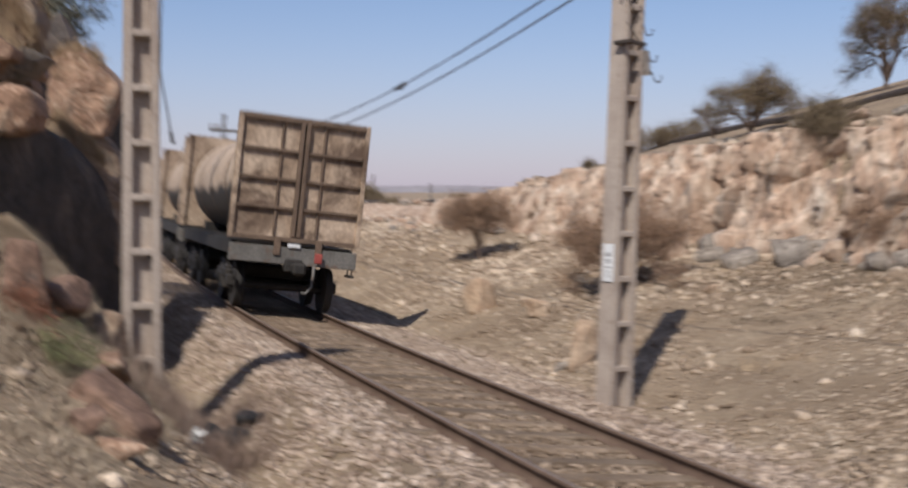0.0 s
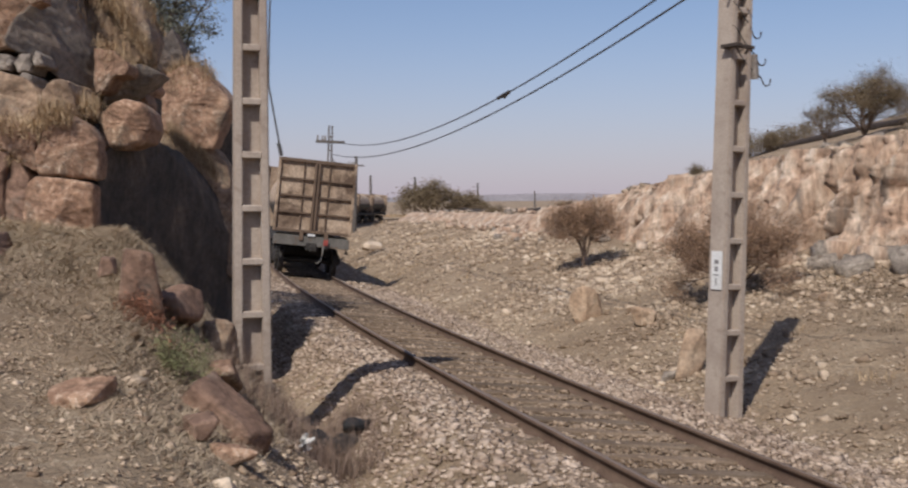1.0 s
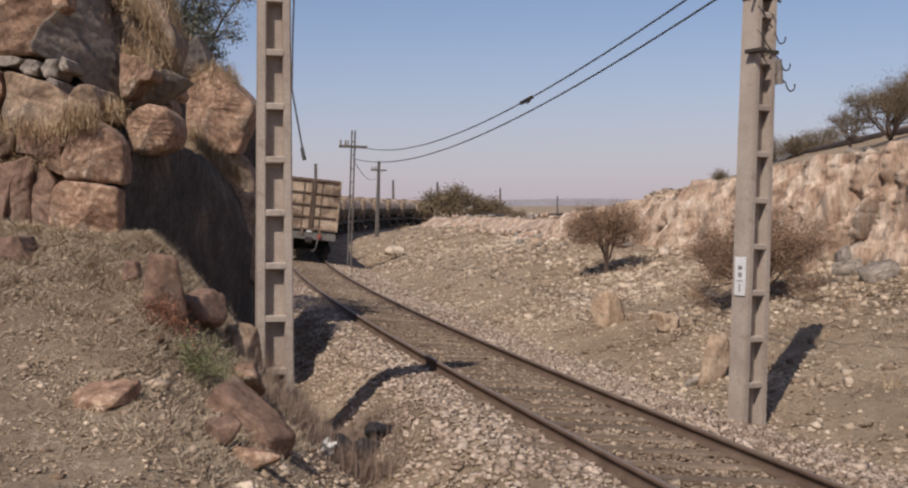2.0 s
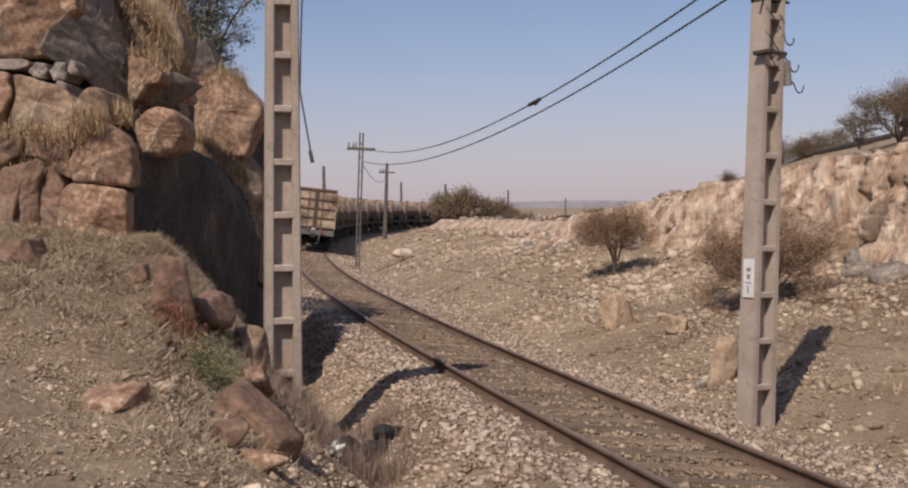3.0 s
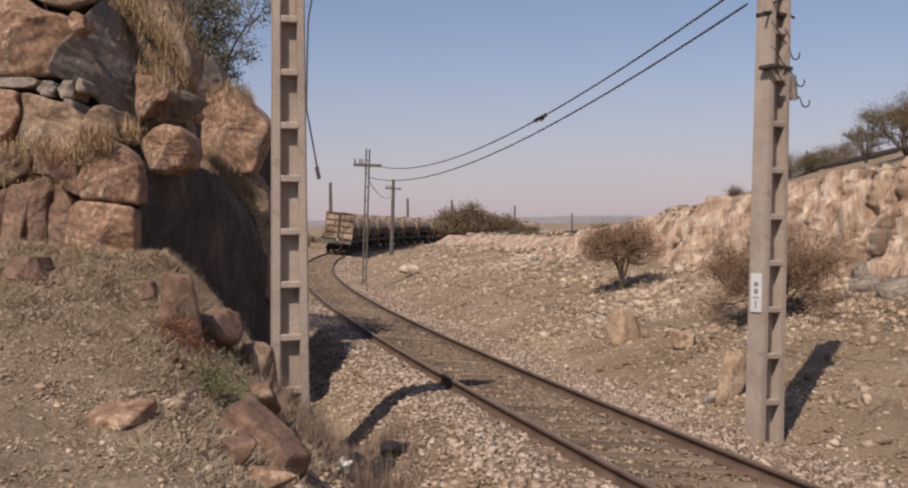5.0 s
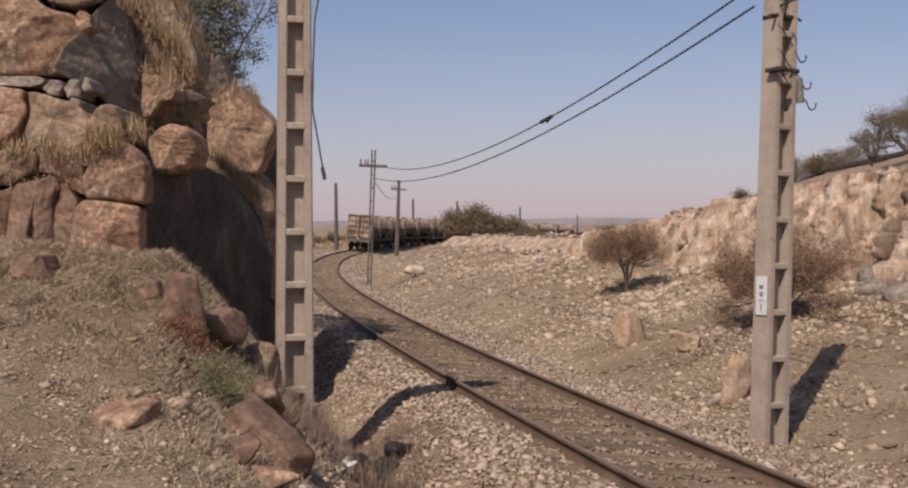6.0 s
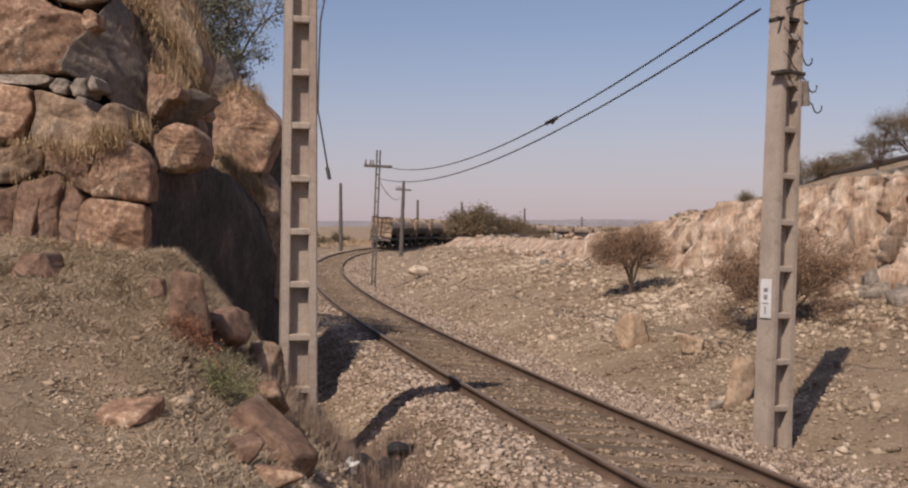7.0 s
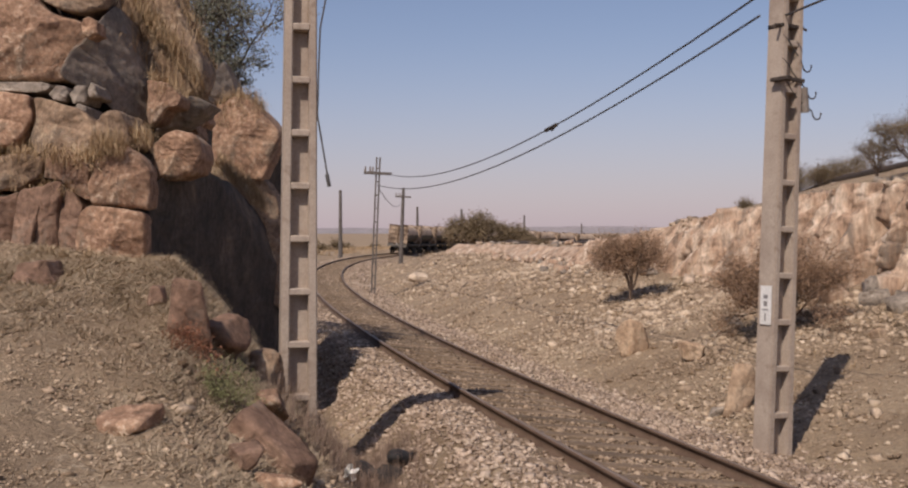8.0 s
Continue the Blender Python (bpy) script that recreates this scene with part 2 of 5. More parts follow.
CONCRETE = surface("weathered_concrete", [(0.3, (0.32, 0.252, 0.203)), (0.55, (0.425, 0.348, 0.28)), (0.8, (0.50, 0.415, 0.34))], 1.6, fine=38.0, bump=(0.3, 0.008), second=(5.0, 0.56, 0.74, (0.265, 0.205, 0.16)), contrast=(0.75, 1.14))
RAIL = surface("rusty_rail", [(0.3, (0.10, 0.062, 0.042)), (0.6, (0.155, 0.102, 0.07)), (0.85, (0.22, 0.155, 0.11))], 2.0, rough=0.85, metal=0.0, fine=40.0, bump=(0.3, 0.004), world_space=True)
RAIL_TOP = surface("worn_rail_head", [(0.3, (0.20, 0.145, 0.105)), (0.7, (0.33, 0.25, 0.19))], 0.8, rough=0.55, metal=0.25, fine=30.0, bump=(0.1, 0.002), world_space=True)
SLEEPER = surface("weathered_timber", [(0.3, (0.137, 0.095, 0.0623)), (0.6, (0.231, 0.17, 0.116)), (0.85, (0.315, 0.24, 0.169))], 3.0, fine=45.0, bump=(0.7, 0.012), objrand=0.25)
STEEL_DARK = surface("grimy_black_steel", [(0.3, (0.020, 0.018, 0.016)), (0.6, (0.045, 0.038, 0.032)), (0.85, (0.085, 0.065, 0.05))], 3.0, rough=0.75, fine=25.0, bump=(0.3, 0.006))
STEEL_GREY = surface("faded_grey_steel", [(0.3, (0.11, 0.10, 0.085)), (0.6, (0.17, 0.155, 0.135)), (0.85, (0.24, 0.21, 0.18))], 2.5, rough=0.7, fine=22.0, bump=(0.2, 0.004), second=(3.0, 0.56, 0.7, (0.13, 0.075, 0.045)))
PANEL = surface("dusty_tan_steel", [(0.25, (0.16, 0.105, 0.066)), (0.42, (0.33, 0.235, 0.158)), (0.55, (0.45, 0.335, 0.235)), (0.72, (0.54, 0.41, 0.295))], 1.5, rough=0.75, fine=14.0, bump=(0.3, 0.006), second=(0.9, 0.50, 0.62, (0.115, 0.075, 0.05)), contrast=(0.5, 1.3))
RIB = surface("rusty_brown_steel", [(0.3, (0.10, 0.066, 0.044)), (0.6, (0.17, 0.115, 0.078)), (0.85, (0.25, 0.18, 0.125))], 2.5, rough=0.75, fine=22.0, bump=(0.3, 0.005))
TANK = surface("dusty_cream_tank", [(0.25, (0.36, 0.25, 0.165)), (0.5, (0.53, 0.395, 0.275)), (0.75, (0.64, 0.50, 0.37))], 0.7, rough=0.65, fine=9.0, bump=(0.15, 0.005), second=(0.8, 0.58, 0.74, (0.26, 0.18, 0.12)))


def grime_shade_belly(m):
    """Black grime and painted-in shade over the tank's lower part, with a ragged upper edge."""
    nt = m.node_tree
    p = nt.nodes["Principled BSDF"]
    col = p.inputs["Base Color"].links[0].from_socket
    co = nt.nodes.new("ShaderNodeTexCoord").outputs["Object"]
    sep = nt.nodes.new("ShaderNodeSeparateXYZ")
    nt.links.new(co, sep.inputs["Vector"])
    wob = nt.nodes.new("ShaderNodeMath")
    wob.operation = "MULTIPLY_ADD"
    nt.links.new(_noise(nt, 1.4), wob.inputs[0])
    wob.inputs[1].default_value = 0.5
    # black reaches higher on the right, painting in that side's shade
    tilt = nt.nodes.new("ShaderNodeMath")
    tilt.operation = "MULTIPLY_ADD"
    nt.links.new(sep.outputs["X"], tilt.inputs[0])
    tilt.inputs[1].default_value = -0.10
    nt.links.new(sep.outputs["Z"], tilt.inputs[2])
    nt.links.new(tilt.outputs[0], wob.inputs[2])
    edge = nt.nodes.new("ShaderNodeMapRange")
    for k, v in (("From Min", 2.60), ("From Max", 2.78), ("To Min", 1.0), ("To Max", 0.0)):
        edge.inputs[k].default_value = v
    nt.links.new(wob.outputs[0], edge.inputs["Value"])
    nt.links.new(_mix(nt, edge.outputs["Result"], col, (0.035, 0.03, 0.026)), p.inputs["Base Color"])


grime_shade_belly(TANK)
WIRE = surface("dull_cable", [(0.3, (0.08, 0.075, 0.07)), (0.8, (0.13, 0.12, 0.115))], 4.0, rough=0.6, metal=0.3)
IRON = surface("rusty_iron", [(0.3, (0.05, 0.04, 0.035)), (0.8, (0.12, 0.09, 0.07))], 8.0, rough=0.7, metal=0.3)
POLE_WOOD = surface("weathered_pole", [(0.3, (0.10, 0.085, 0.075)), (0.8, (0.19, 0.165, 0.145))], 3.0)
WHITE = surface("chipped_white_paint", [(0.3, (0.66, 0.64, 0.60)), (0.7, (0.80, 0.79, 0.76))], 6.0, rough=0.6, bump=(0.1, 0.002))
BLACK_PAINT = surface("faded_black_paint", [(0.3, (0.204, 0.187, 0.187)), (0.7, (0.34, 0.323, 0.306))], 8.0)
RED_PAINT = surface("faded_red_paint", [(0.3, (0.26, 0.045, 0.035)), (0.7, (0.38, 0.09, 0.07))], 6.0, rough=0.6)
PORCELAIN = surface("dull_insulator", [(0.3, (0.16, 0.13, 0.11)), (0.7, (0.30, 0.26, 0.22))], 9.0, rough=0.35)
STRAW = surface("dry_straw", [(0.3, (0.35, 0.24, 0.14)), (0.6, (0.52, 0.385, 0.235)), (0.85, (0.66, 0.52, 0.345))], 3.0, island=0.3, bump=(0.1, 0.002), world_space=True)
DRY_GRASS = surface("grey_dry_grass", [(0.3, (0.33, 0.255, 0.17)), (0.6, (0.50, 0.40, 0.28)), (0.85, (0.63, 0.53, 0.385))], 2.0, island=0.35, bump=(0.1, 0.002), world_space=True)
TWIG = surface("grey_brown_twig", [(0.3, (0.11, 0.075, 0.055)), (0.7, (0.20, 0.145, 0.11))], 4.0, island=0.25)
LEAF_BROWN = surface("dry_brown_leaf", [(0.3, (0.26, 0.165, 0.105)), (0.7, (0.43, 0.285, 0.185))], 3.0, island=0.35)
LEAF_OLIVE = surface("dusty_olive_leaf", [(0.3, (0.13, 0.098, 0.058)), (0.7, (0.245, 0.185, 0.112))], 3.0, island=0.35)
LEAF_GREEN = surface("fresh_green_leaf", [(0.3, (0.16, 0.17, 0.075)), (0.7, (0.30, 0.30, 0.145))], 5.0, island=0.35)
LEAF_RED = surface("rusty_red_weed", [(0.3, (0.24, 0.10, 0.058)), (0.7, (0.38, 0.18, 0.105))], 5.0, island=0.35)
LEAF_GREY = surface("grey_green_leaf", [(0.3, (0.13, 0.135, 0.10)), (0.7, (0.25, 0.25, 0.185))], 3.0, island=0.35)
BLACK_RUBBER = surface("perished_black_rubber", [(0.3, (0.018, 0.017, 0.017)), (0.8, (0.045, 0.042, 0.04))], 6.0, rough=0.7)


# ---- mesh kit ----
def mesh_of(name, verts, faces, mat, smooth=False, mat2=None, slots=None):
    """A mesh from arrays: verts (n, 3) and faces (m, k)."""
    verts, faces = np.asarray(verts, np.float32), np.asarray(faces, np.int32)
    me = bpy.data.meshes.new(name)
    k = faces.shape[1]
    me.vertices.add(len(verts))
    me.vertices.foreach_set("co", verts.ravel())
    me.loops.add(faces.size)
    me.loops.foreach_set("vertex_index", faces.ravel())
    me.polygons.add(len(faces))
    me.polygons.foreach_set("loop_start", np.arange(0, faces.size, k, dtype=np.int32))
    me.polygons.foreach_set("loop_total", np.full(len(faces), k, np.int32))
    if smooth:
        me.polygons.foreach_set("use_smooth", np.ones(len(faces), bool))
    me.materials.append(mat)
    if mat2:
        me.materials.append(mat2)
        me.polygons.foreach_set("material_index", np.asarray(slots, np.int32))
    me.update(calc_edges=True)
    return me


def part(name, bm, mat, parent, label="", smooth=False):
    """Link a bmesh as one mesh object under a thing or a part."""
    me = bpy.data.meshes.new(name)
    bmesh.ops.recalc_face_normals(bm, faces=bm.faces)
    bm.to_mesh(me)
    bm.free()
    if smooth:
        for f in me.polygons:
            f.use_smooth = True
    me.materials.append(mat)
    ob = new(name, me)
    ob.parent = parent
    return tagged(ob, label)


def box(bm, cx, cy, cz, sx, sy, sz, bevel=0.0, m=None):
    """A bevelled box of full sizes in a bmesh."""
    r = bmesh.ops.create_cube(bm, size=1.0, matrix=(m or Matrix()) @ Matrix.Translation((cx, cy, cz)) @ Matrix.Diagonal((sx, sy, sz, 1)))
    if bevel:
        es = list({e for v in r["verts"] for e in v.link_edges})
        bmesh.ops.bevel(bm, geom=es, offset=bevel, segments=1, affect="EDGES")
    return bm


def rod(bm, a, b, r, r2=None, seg=8):
    """A straight round bar from a to b."""
    a, b = Vector(a), Vector(b)
    d = b - a
    m = Matrix.Translation((a + b) / 2) @ d.to_track_quat("Z", "Y").to_matrix().to_4x4()
    bmesh.ops.create_cone(bm, cap_ends=True, segments=seg, radius1=r, radius2=r if r2 is None else r2, depth=d.length, matrix=m)
    return bm


def pipe(bm, pts, r, seg=6):
    """One continuous bent bar through the points."""
    pts = [Vector(p) for p in pts]
    rings = []
    for i, p in enumerate(pts):
        d = (pts[min(i + 1, len(pts) - 1)] - pts[max(i - 1, 0)]).normalized()
        u = d.cross(Vector((0.31, 0.17, 0.93))).normalized()
        w = d.cross(u)
        rings.append([bm.verts.new(p + (u * math.cos(6.2832 * k / seg) + w * math.sin(6.2832 * k / seg)) * r) for k in range(seg)])
    for a, b in zip(rings[:-1], rings[1:]):
        for k in range(seg):
            bm.faces.new((a[k], a[(k + 1) % seg], b[(k + 1) % seg], b[k]))
    bm.faces.new(rings[0])
    bm.faces.new(rings[-1])
    return bm


def thing(name, m, label, category, group="", kind=""):
    ob = new(name)
    ob.empty_display_size = 0.2
    ob.matrix_world = m
    return tagged(ob, label, category, group, kind)


def _ico(sub):
    bm = bmesh.new()
    bmesh.ops.create_icosphere(bm, subdivisions=sub, radius=1.0)
    v = np.array([x.co[:] for x in bm.verts])
    f = np.array([[x.index for x in p.verts] for p in bm.faces])
    bm.free()
    return v, f


_ICOS = {n: _ico(n) for n in (1, 2, 3, 4, 5)}


def rock_verts(seed, sub, w, d, h, cuts=6, rough=0.05, soft=60.0, square=0.78, jitter=0.24, chip=(0.95, 1.25), joints=0):
    """A fractured block: a sphere cut by jittered planes, then roughened at several scales."""
    rg = np.random.default_rng(seed)
    v, f = _ICOS[sub]
    normals = np.array([(1, 0, 0), (-1, 0, 0), (0, 1, 0), (0, -1, 0), (0, 0, 1), (0, 0, -1)], float)
    normals = normals + rg.normal(0, jitter, normals.shape)
    extra = rg.normal(0, 1, (cuts, 3))
    n = np.vstack([normals, extra])
    n /= np.linalg.norm(n, axis=1)[:, None]
    dist = np.concatenate([rg.uniform(square, 1.0, 6), rg.uniform(*chip, cuts)])
    a = np.maximum(v @ n.T, 1e-3) / dist
    r = 1.0 / (np.mean(a ** soft, axis=1) * len(dist)) ** (1 / soft)
    p = v * r[:, None]
    p /= np.abs(p).max(axis=0)
    size = np.array([w, d, h]) / 2
    q = p * size
    amp = rough * min(w, d, h)
    disp = 0
    for i in range(7):
        k = (2.2 * 1.75 ** i) / max(0.25, min(w, d, h))
        ax = rg.normal(0, 1, (3, 3))
        ph = rg.uniform(0, 6.28, 3)
        g = np.sin(q @ ax.T * k + ph)
        disp = disp + amp / 1.6 ** i * (g[:, 0] * g[:, 1] + 0.6 * g[:, 2])
    # joints: narrow grooves along a few planes
    for i in range(joints):
        ax = rg.normal(0, 1, 3)
        ax /= np.linalg.norm(ax)
        wav = q @ ax / max(0.3, min(w, d, h)) * rg.uniform(2.0, 3.6) + 0.25 * np.sin(q @ rg.normal(0, 2.5, 3)) + rg.uniform(0, 3)
        disp = disp - 1.1 * amp * np.exp(-(np.sin(wav) / 0.10) ** 2)
    return q + v * disp[:, None] * 0.6, f


def rock(x, y, z, w, d, h, rz=0.0, rx=0.0, ry=0.0, seed=1, mat=None, label="", name="boulder", sub=4, cuts=6, rough=0.05, group="", kind="", category="rock", square=0.78, chip=(0.95, 1.25), joints=0):
    """A rock of the given size, its middle at x, y, z."""
    v, f = rock_verts(seed, sub, w, d, h, cuts, rough, square=square, jitter=0.10 if square > 0.9 else 0.24, chip=chip, joints=joints)
    ob = new(name, mesh_of(name, v, f, mat or RED_ROCK, smooth=False))
    ob.matrix_world = pose(x, y, z, rx, ry, rz)
    return tagged(ob, label, category, group, kind)


def pebbles(name, pts, sizes, mat, seed, label, category="stones", flat=0.7):
    """Many small stones in one mesh."""
    rg = np.random.default_rng(seed)
    v = np.array([(x, y, z) for x in (-1, 1) for y in (-1, 1) for z in (-1, 1)]) * 0.68
    f = np.array([(0, 1, 3), (0, 3, 2), (4, 6, 7), (4, 7, 5), (0, 4, 5), (0, 5, 1), (2, 3, 7), (2, 7, 6), (0, 2, 6), (0, 6, 4), (1, 5, 7), (1, 7, 3)])
    n = len(pts)
    V = np.repeat(v[None], n, 0) * rg.uniform(0.55, 1.25, (n, len(v), 1))
    V *= rg.uniform(0.6, 1.25, (n, 1, 3))
    a = rg.normal(0, 1, (n, 3, 3))
    q, _ = np.linalg.qr(a)
    V = np.einsum("nij,nkj->nki", q, V)
    V[:, :, 2] *= flat
    V = V * np.asarray(sizes)[:, None, None] * 0.5 + np.asarray(pts)[:, None, :]
    F = f[None] + (np.arange(n) * len(v))[:, None, None]
    ob = new(name, mesh_of(name, V.reshape(-1, 3), F.reshape(-1, 3), mat))
    return tagged(ob, label, category, kind="stuff")


def blades(name, roots, length, mat, seed, label, width=0.006, lean=0.5, category="grass", droop=0.25, bias=(0, 0)):
    """Thin bent grass blades, two triangles each, in one mesh."""
    rg = np.random.default_rng(seed)
    n = len(roots)
    roots, L = np.asarray(roots, float), np.asarray(length, float)
    az = rg.uniform(0, 6.283, n)
    tilt = rg.uniform(*lean, n) if isinstance(lean, tuple) else np.abs(rg.normal(0, lean, n))
    out = np.stack([np.cos(az) * np.sin(tilt) + bias[0], np.sin(az) * np.sin(tilt) + bias[1], np.cos(tilt)], 1)
    side = np.stack([-np.sin(az + rg.normal(0, .6, n)), np.cos(az), 0 * az], 1) * width
    mid = roots + out * L[:, None] * 0.55
    tip = roots + out * L[:, None]
    tip[:, 2] -= droop * L * np.sin(tilt)
    V = np.stack([roots - side, roots + side, mid + side * 0.7, mid - side * 0.7, tip], 1)
    F = np.array([[0, 1, 2], [0, 2, 3], [3, 2, 4]])
    F = F[None] + (np.arange(n) * 5)[:, None, None]
    ob = new(name, mesh_of(name, V.reshape(-1, 3), F.reshape(-1, 3), mat))
    return tagged(ob, label, category, kind="stuff")


def drape(pts_xy, lift=0.0):
    pts_xy = np.asarray(pts_xy, float)
    return np.column_stack([pts_xy, height(pts_xy[:, 0], pts_xy[:, 1]) + lift])


def beside(rg, n, s0, s1, l0, l1):
    s, l = rg.uniform(s0, s1, n), rg.uniform(l0, l1, n)
    x, y, _ = on_line(s, l)
    return np.column_stack([x, y]), s, l


# ---- ground ----
def build_ground():
    def axis(n, a, c, reach):
        u = np.linspace(-1, 1, n)
        return c + reach * np.sinh(a * u) / np.sinh(a)
    xs, ys = axis(400, 7.6, 1.0, 4200), axis(440, 7.4, 15.0, 4200)
    X, Y = np.meshgrid(xs, ys)
    Z = height(X.ravel(), Y.ravel())
    rg = np.random.default_rng(3)
    s, l = to_line(X.ravel(), Y.ravel())
    near = np.clip(1 - np.hypot(X.ravel(), Y.ravel() - 15) / 60, 0, 1) * (np.abs(l) > 1.9)
    Z = Z + rg.normal(0, 0.014, Z.size) * near
    V = np.column_stack([X.ravel(), Y.ravel(), Z])
    nx, ny = len(xs), len(ys)
    i = (np.arange(ny - 1)[:, None] * nx + np.arange(nx - 1)[None]).ravel()
    F = np.column_stack([i, i + 1, i + nx + 1, i + nx])
    tagged(new("ground", mesh_of("ground", V, F, GROUND, smooth=True)), "dry stony brown earth with scattered gravel", "ground", kind="structure")


build_ground()


def build_far():
    """Low hazy hills on the horizon."""
    rg = np.random.default_rng(12)
    a = np.linspace(-1.6, 1.6, 160)
    hi = 8 + 9 * np.abs(np.sin(a * 5 + 1)) + 6 * np.sin(a * 13) ** 2 + rg.uniform(0, 2, a.size)
    low = np.column_stack([3600 * np.sin(a), 3600 * np.cos(a), 0 * a - 6])
    top = np.column_stack([3700 * np.sin(a), 3700 * np.cos(a), hi - 3])
    n = a.size
    F = [(i, i + 1, n + i + 1, n + i) for i in range(n - 1)]
    tagged(new("backdrop", mesh_of("backdrop", np.vstack([low, top]), F, surface("hazy_hill", [(0.3, (0.26, 0.235, 0.24)), (0.7, (0.31, 0.28, 0.28))], 0.01), smooth=True)), "low hazy hills along the far horizon", "hills", kind="structure")


build_far()


# ---- railway track ----
def sweep(name, profile, s0, s1, ds, lat, mat, parent, label="", mat2=None, top=()):
    s = np.arange(s0, s1 + 1e-6, ds)
    n, k = len(s), len(profile)
    V = np.array([canted(s, lat + u, w) for u, w in profile]).transpose(2, 0, 1)
    i = np.arange(n - 1)[:, None] * k
    j = np.arange(k)[None]
    F = np.stack([i + j, i + (j + 1) % k, i + k + (j + 1) % k, i + k + j], -1).reshape(-1, 4)
    slots = np.tile([1 if q in top else 0 for q in range(k)], n - 1)
    ob = new(name, mesh_of(name, V.reshape(-1, 3), F, mat, mat2=mat2, slots=slots))
    ob.parent = parent
    return tagged(ob, label)


def build_track():
    root = thing("railway_track", Matrix(), "rusty broad-gauge railway track curving away on stone ballast", "railway track", kind="structure")
    prof = [(-0.065, -0.155), (0.065, -0.155), (0.065, -0.14), (0.012, -0.12), (0.010, -0.045), (0.036, -0.035),
            (0.036, -0.008), (0.028, 0.0), (-0.028, 0.0), (-0.036, -0.008), (-0.036, -0.035), (-0.010, -0.045), (-0.012, -0.12), (-0.065, -0.14)]
    for lat in (-GAUGE / 2, GAUGE / 2):
        sweep("rail", prof, -12, 330, 0.5, lat, RAIL, root, mat2=RAIL_TOP, top=(7,))
    rg = random.Random(5)
    meshes = []
    for i in range(4):
        bm = bmesh.new()
        box(bm, 0, 0, 0, 2.7, 0.24, 0.15, 0.018)
        for v in bm.verts:
            v.co += Vector((rg.uniform(-.02, .02), rg.uniform(-.012, .012), rg.uniform(-.008, .008)))
        me = bpy.data.meshes.new("sleeper")
        bm.to_mesh(me)
        bm.free()
        me.materials.append(SLEEPER)
        meshes.append(me)
    s = -10.0
    while s < 150:
        ob = new("sleeper", rg.choice(meshes))
        ob.parent = root
        x = rg.uniform(-.05, .05)
        ob.matrix_world = line_pose(s) @ pose(x, 0, -0.205, rg.uniform(-1, 1), 0, rg.uniform(-1.5, 1.5))
        s += 0.64 + rg.uniform(-.03, .03)
    tagged(root.children[0], "rusty steel rail with a worn head")


build_track()


def build_ballast():
    rg = np.random.default_rng(21)
    P, Z = [], []
    # (how many, from s, to s, from lateral, to lateral, size, lift)
    for n, s0, s1, l0, l1, size, lift in ((15000, 1, 16, -3.5, 3.2, 0.062, 0.008), (17000, 4, 30, -3.1, 3.0, 0.066, 0.008),
                                           (9000, 26, 60, -3.0, 3.0, 0.085, 0.012), (5000, 55, 120, -3.0, 3.0, 0.13, 0.02)):
        xy, s, l = beside(rg, n, s0, s1, l0, l1)
        keep = rg.uniform(0, 1, n) < np.where(np.abs(l) < 1.0, 0.85, np.where(np.abs(l) > 2.5, 0.5, 1.0))
        up = lift + np.where(np.abs(l[keep]) < GAUGE / 2, 0.014, 0.0)
        P.append(drape(xy[keep], up))
        Z.append(rg.lognormal(math.log(size), 0.3, keep.sum()))
    P, Z = np.vstack(P), np.concatenate(Z)
    s, l = to_line(P[:, 0], P[:, 1])
    ok = np.minimum(np.abs(l - GAUGE / 2), np.abs(l + GAUGE / 2)) > 0.09
    inner = np.abs(l) < GAUGE / 2
    pebbles("ballast", P[ok & ~inner], Z[ok & ~inner], BALLAST, 22, "buff crushed stone ballast banked beside the rails", "ballast")
    thin = ok & inner
    pebbles("ballast", P[thin], Z[thin] * 0.8, BED_STONE, 23, "dark dusty stone packed between the rails", "ballast")


build_ballast()


# ---- concrete poles ----
POLE_RUNG = 0.598


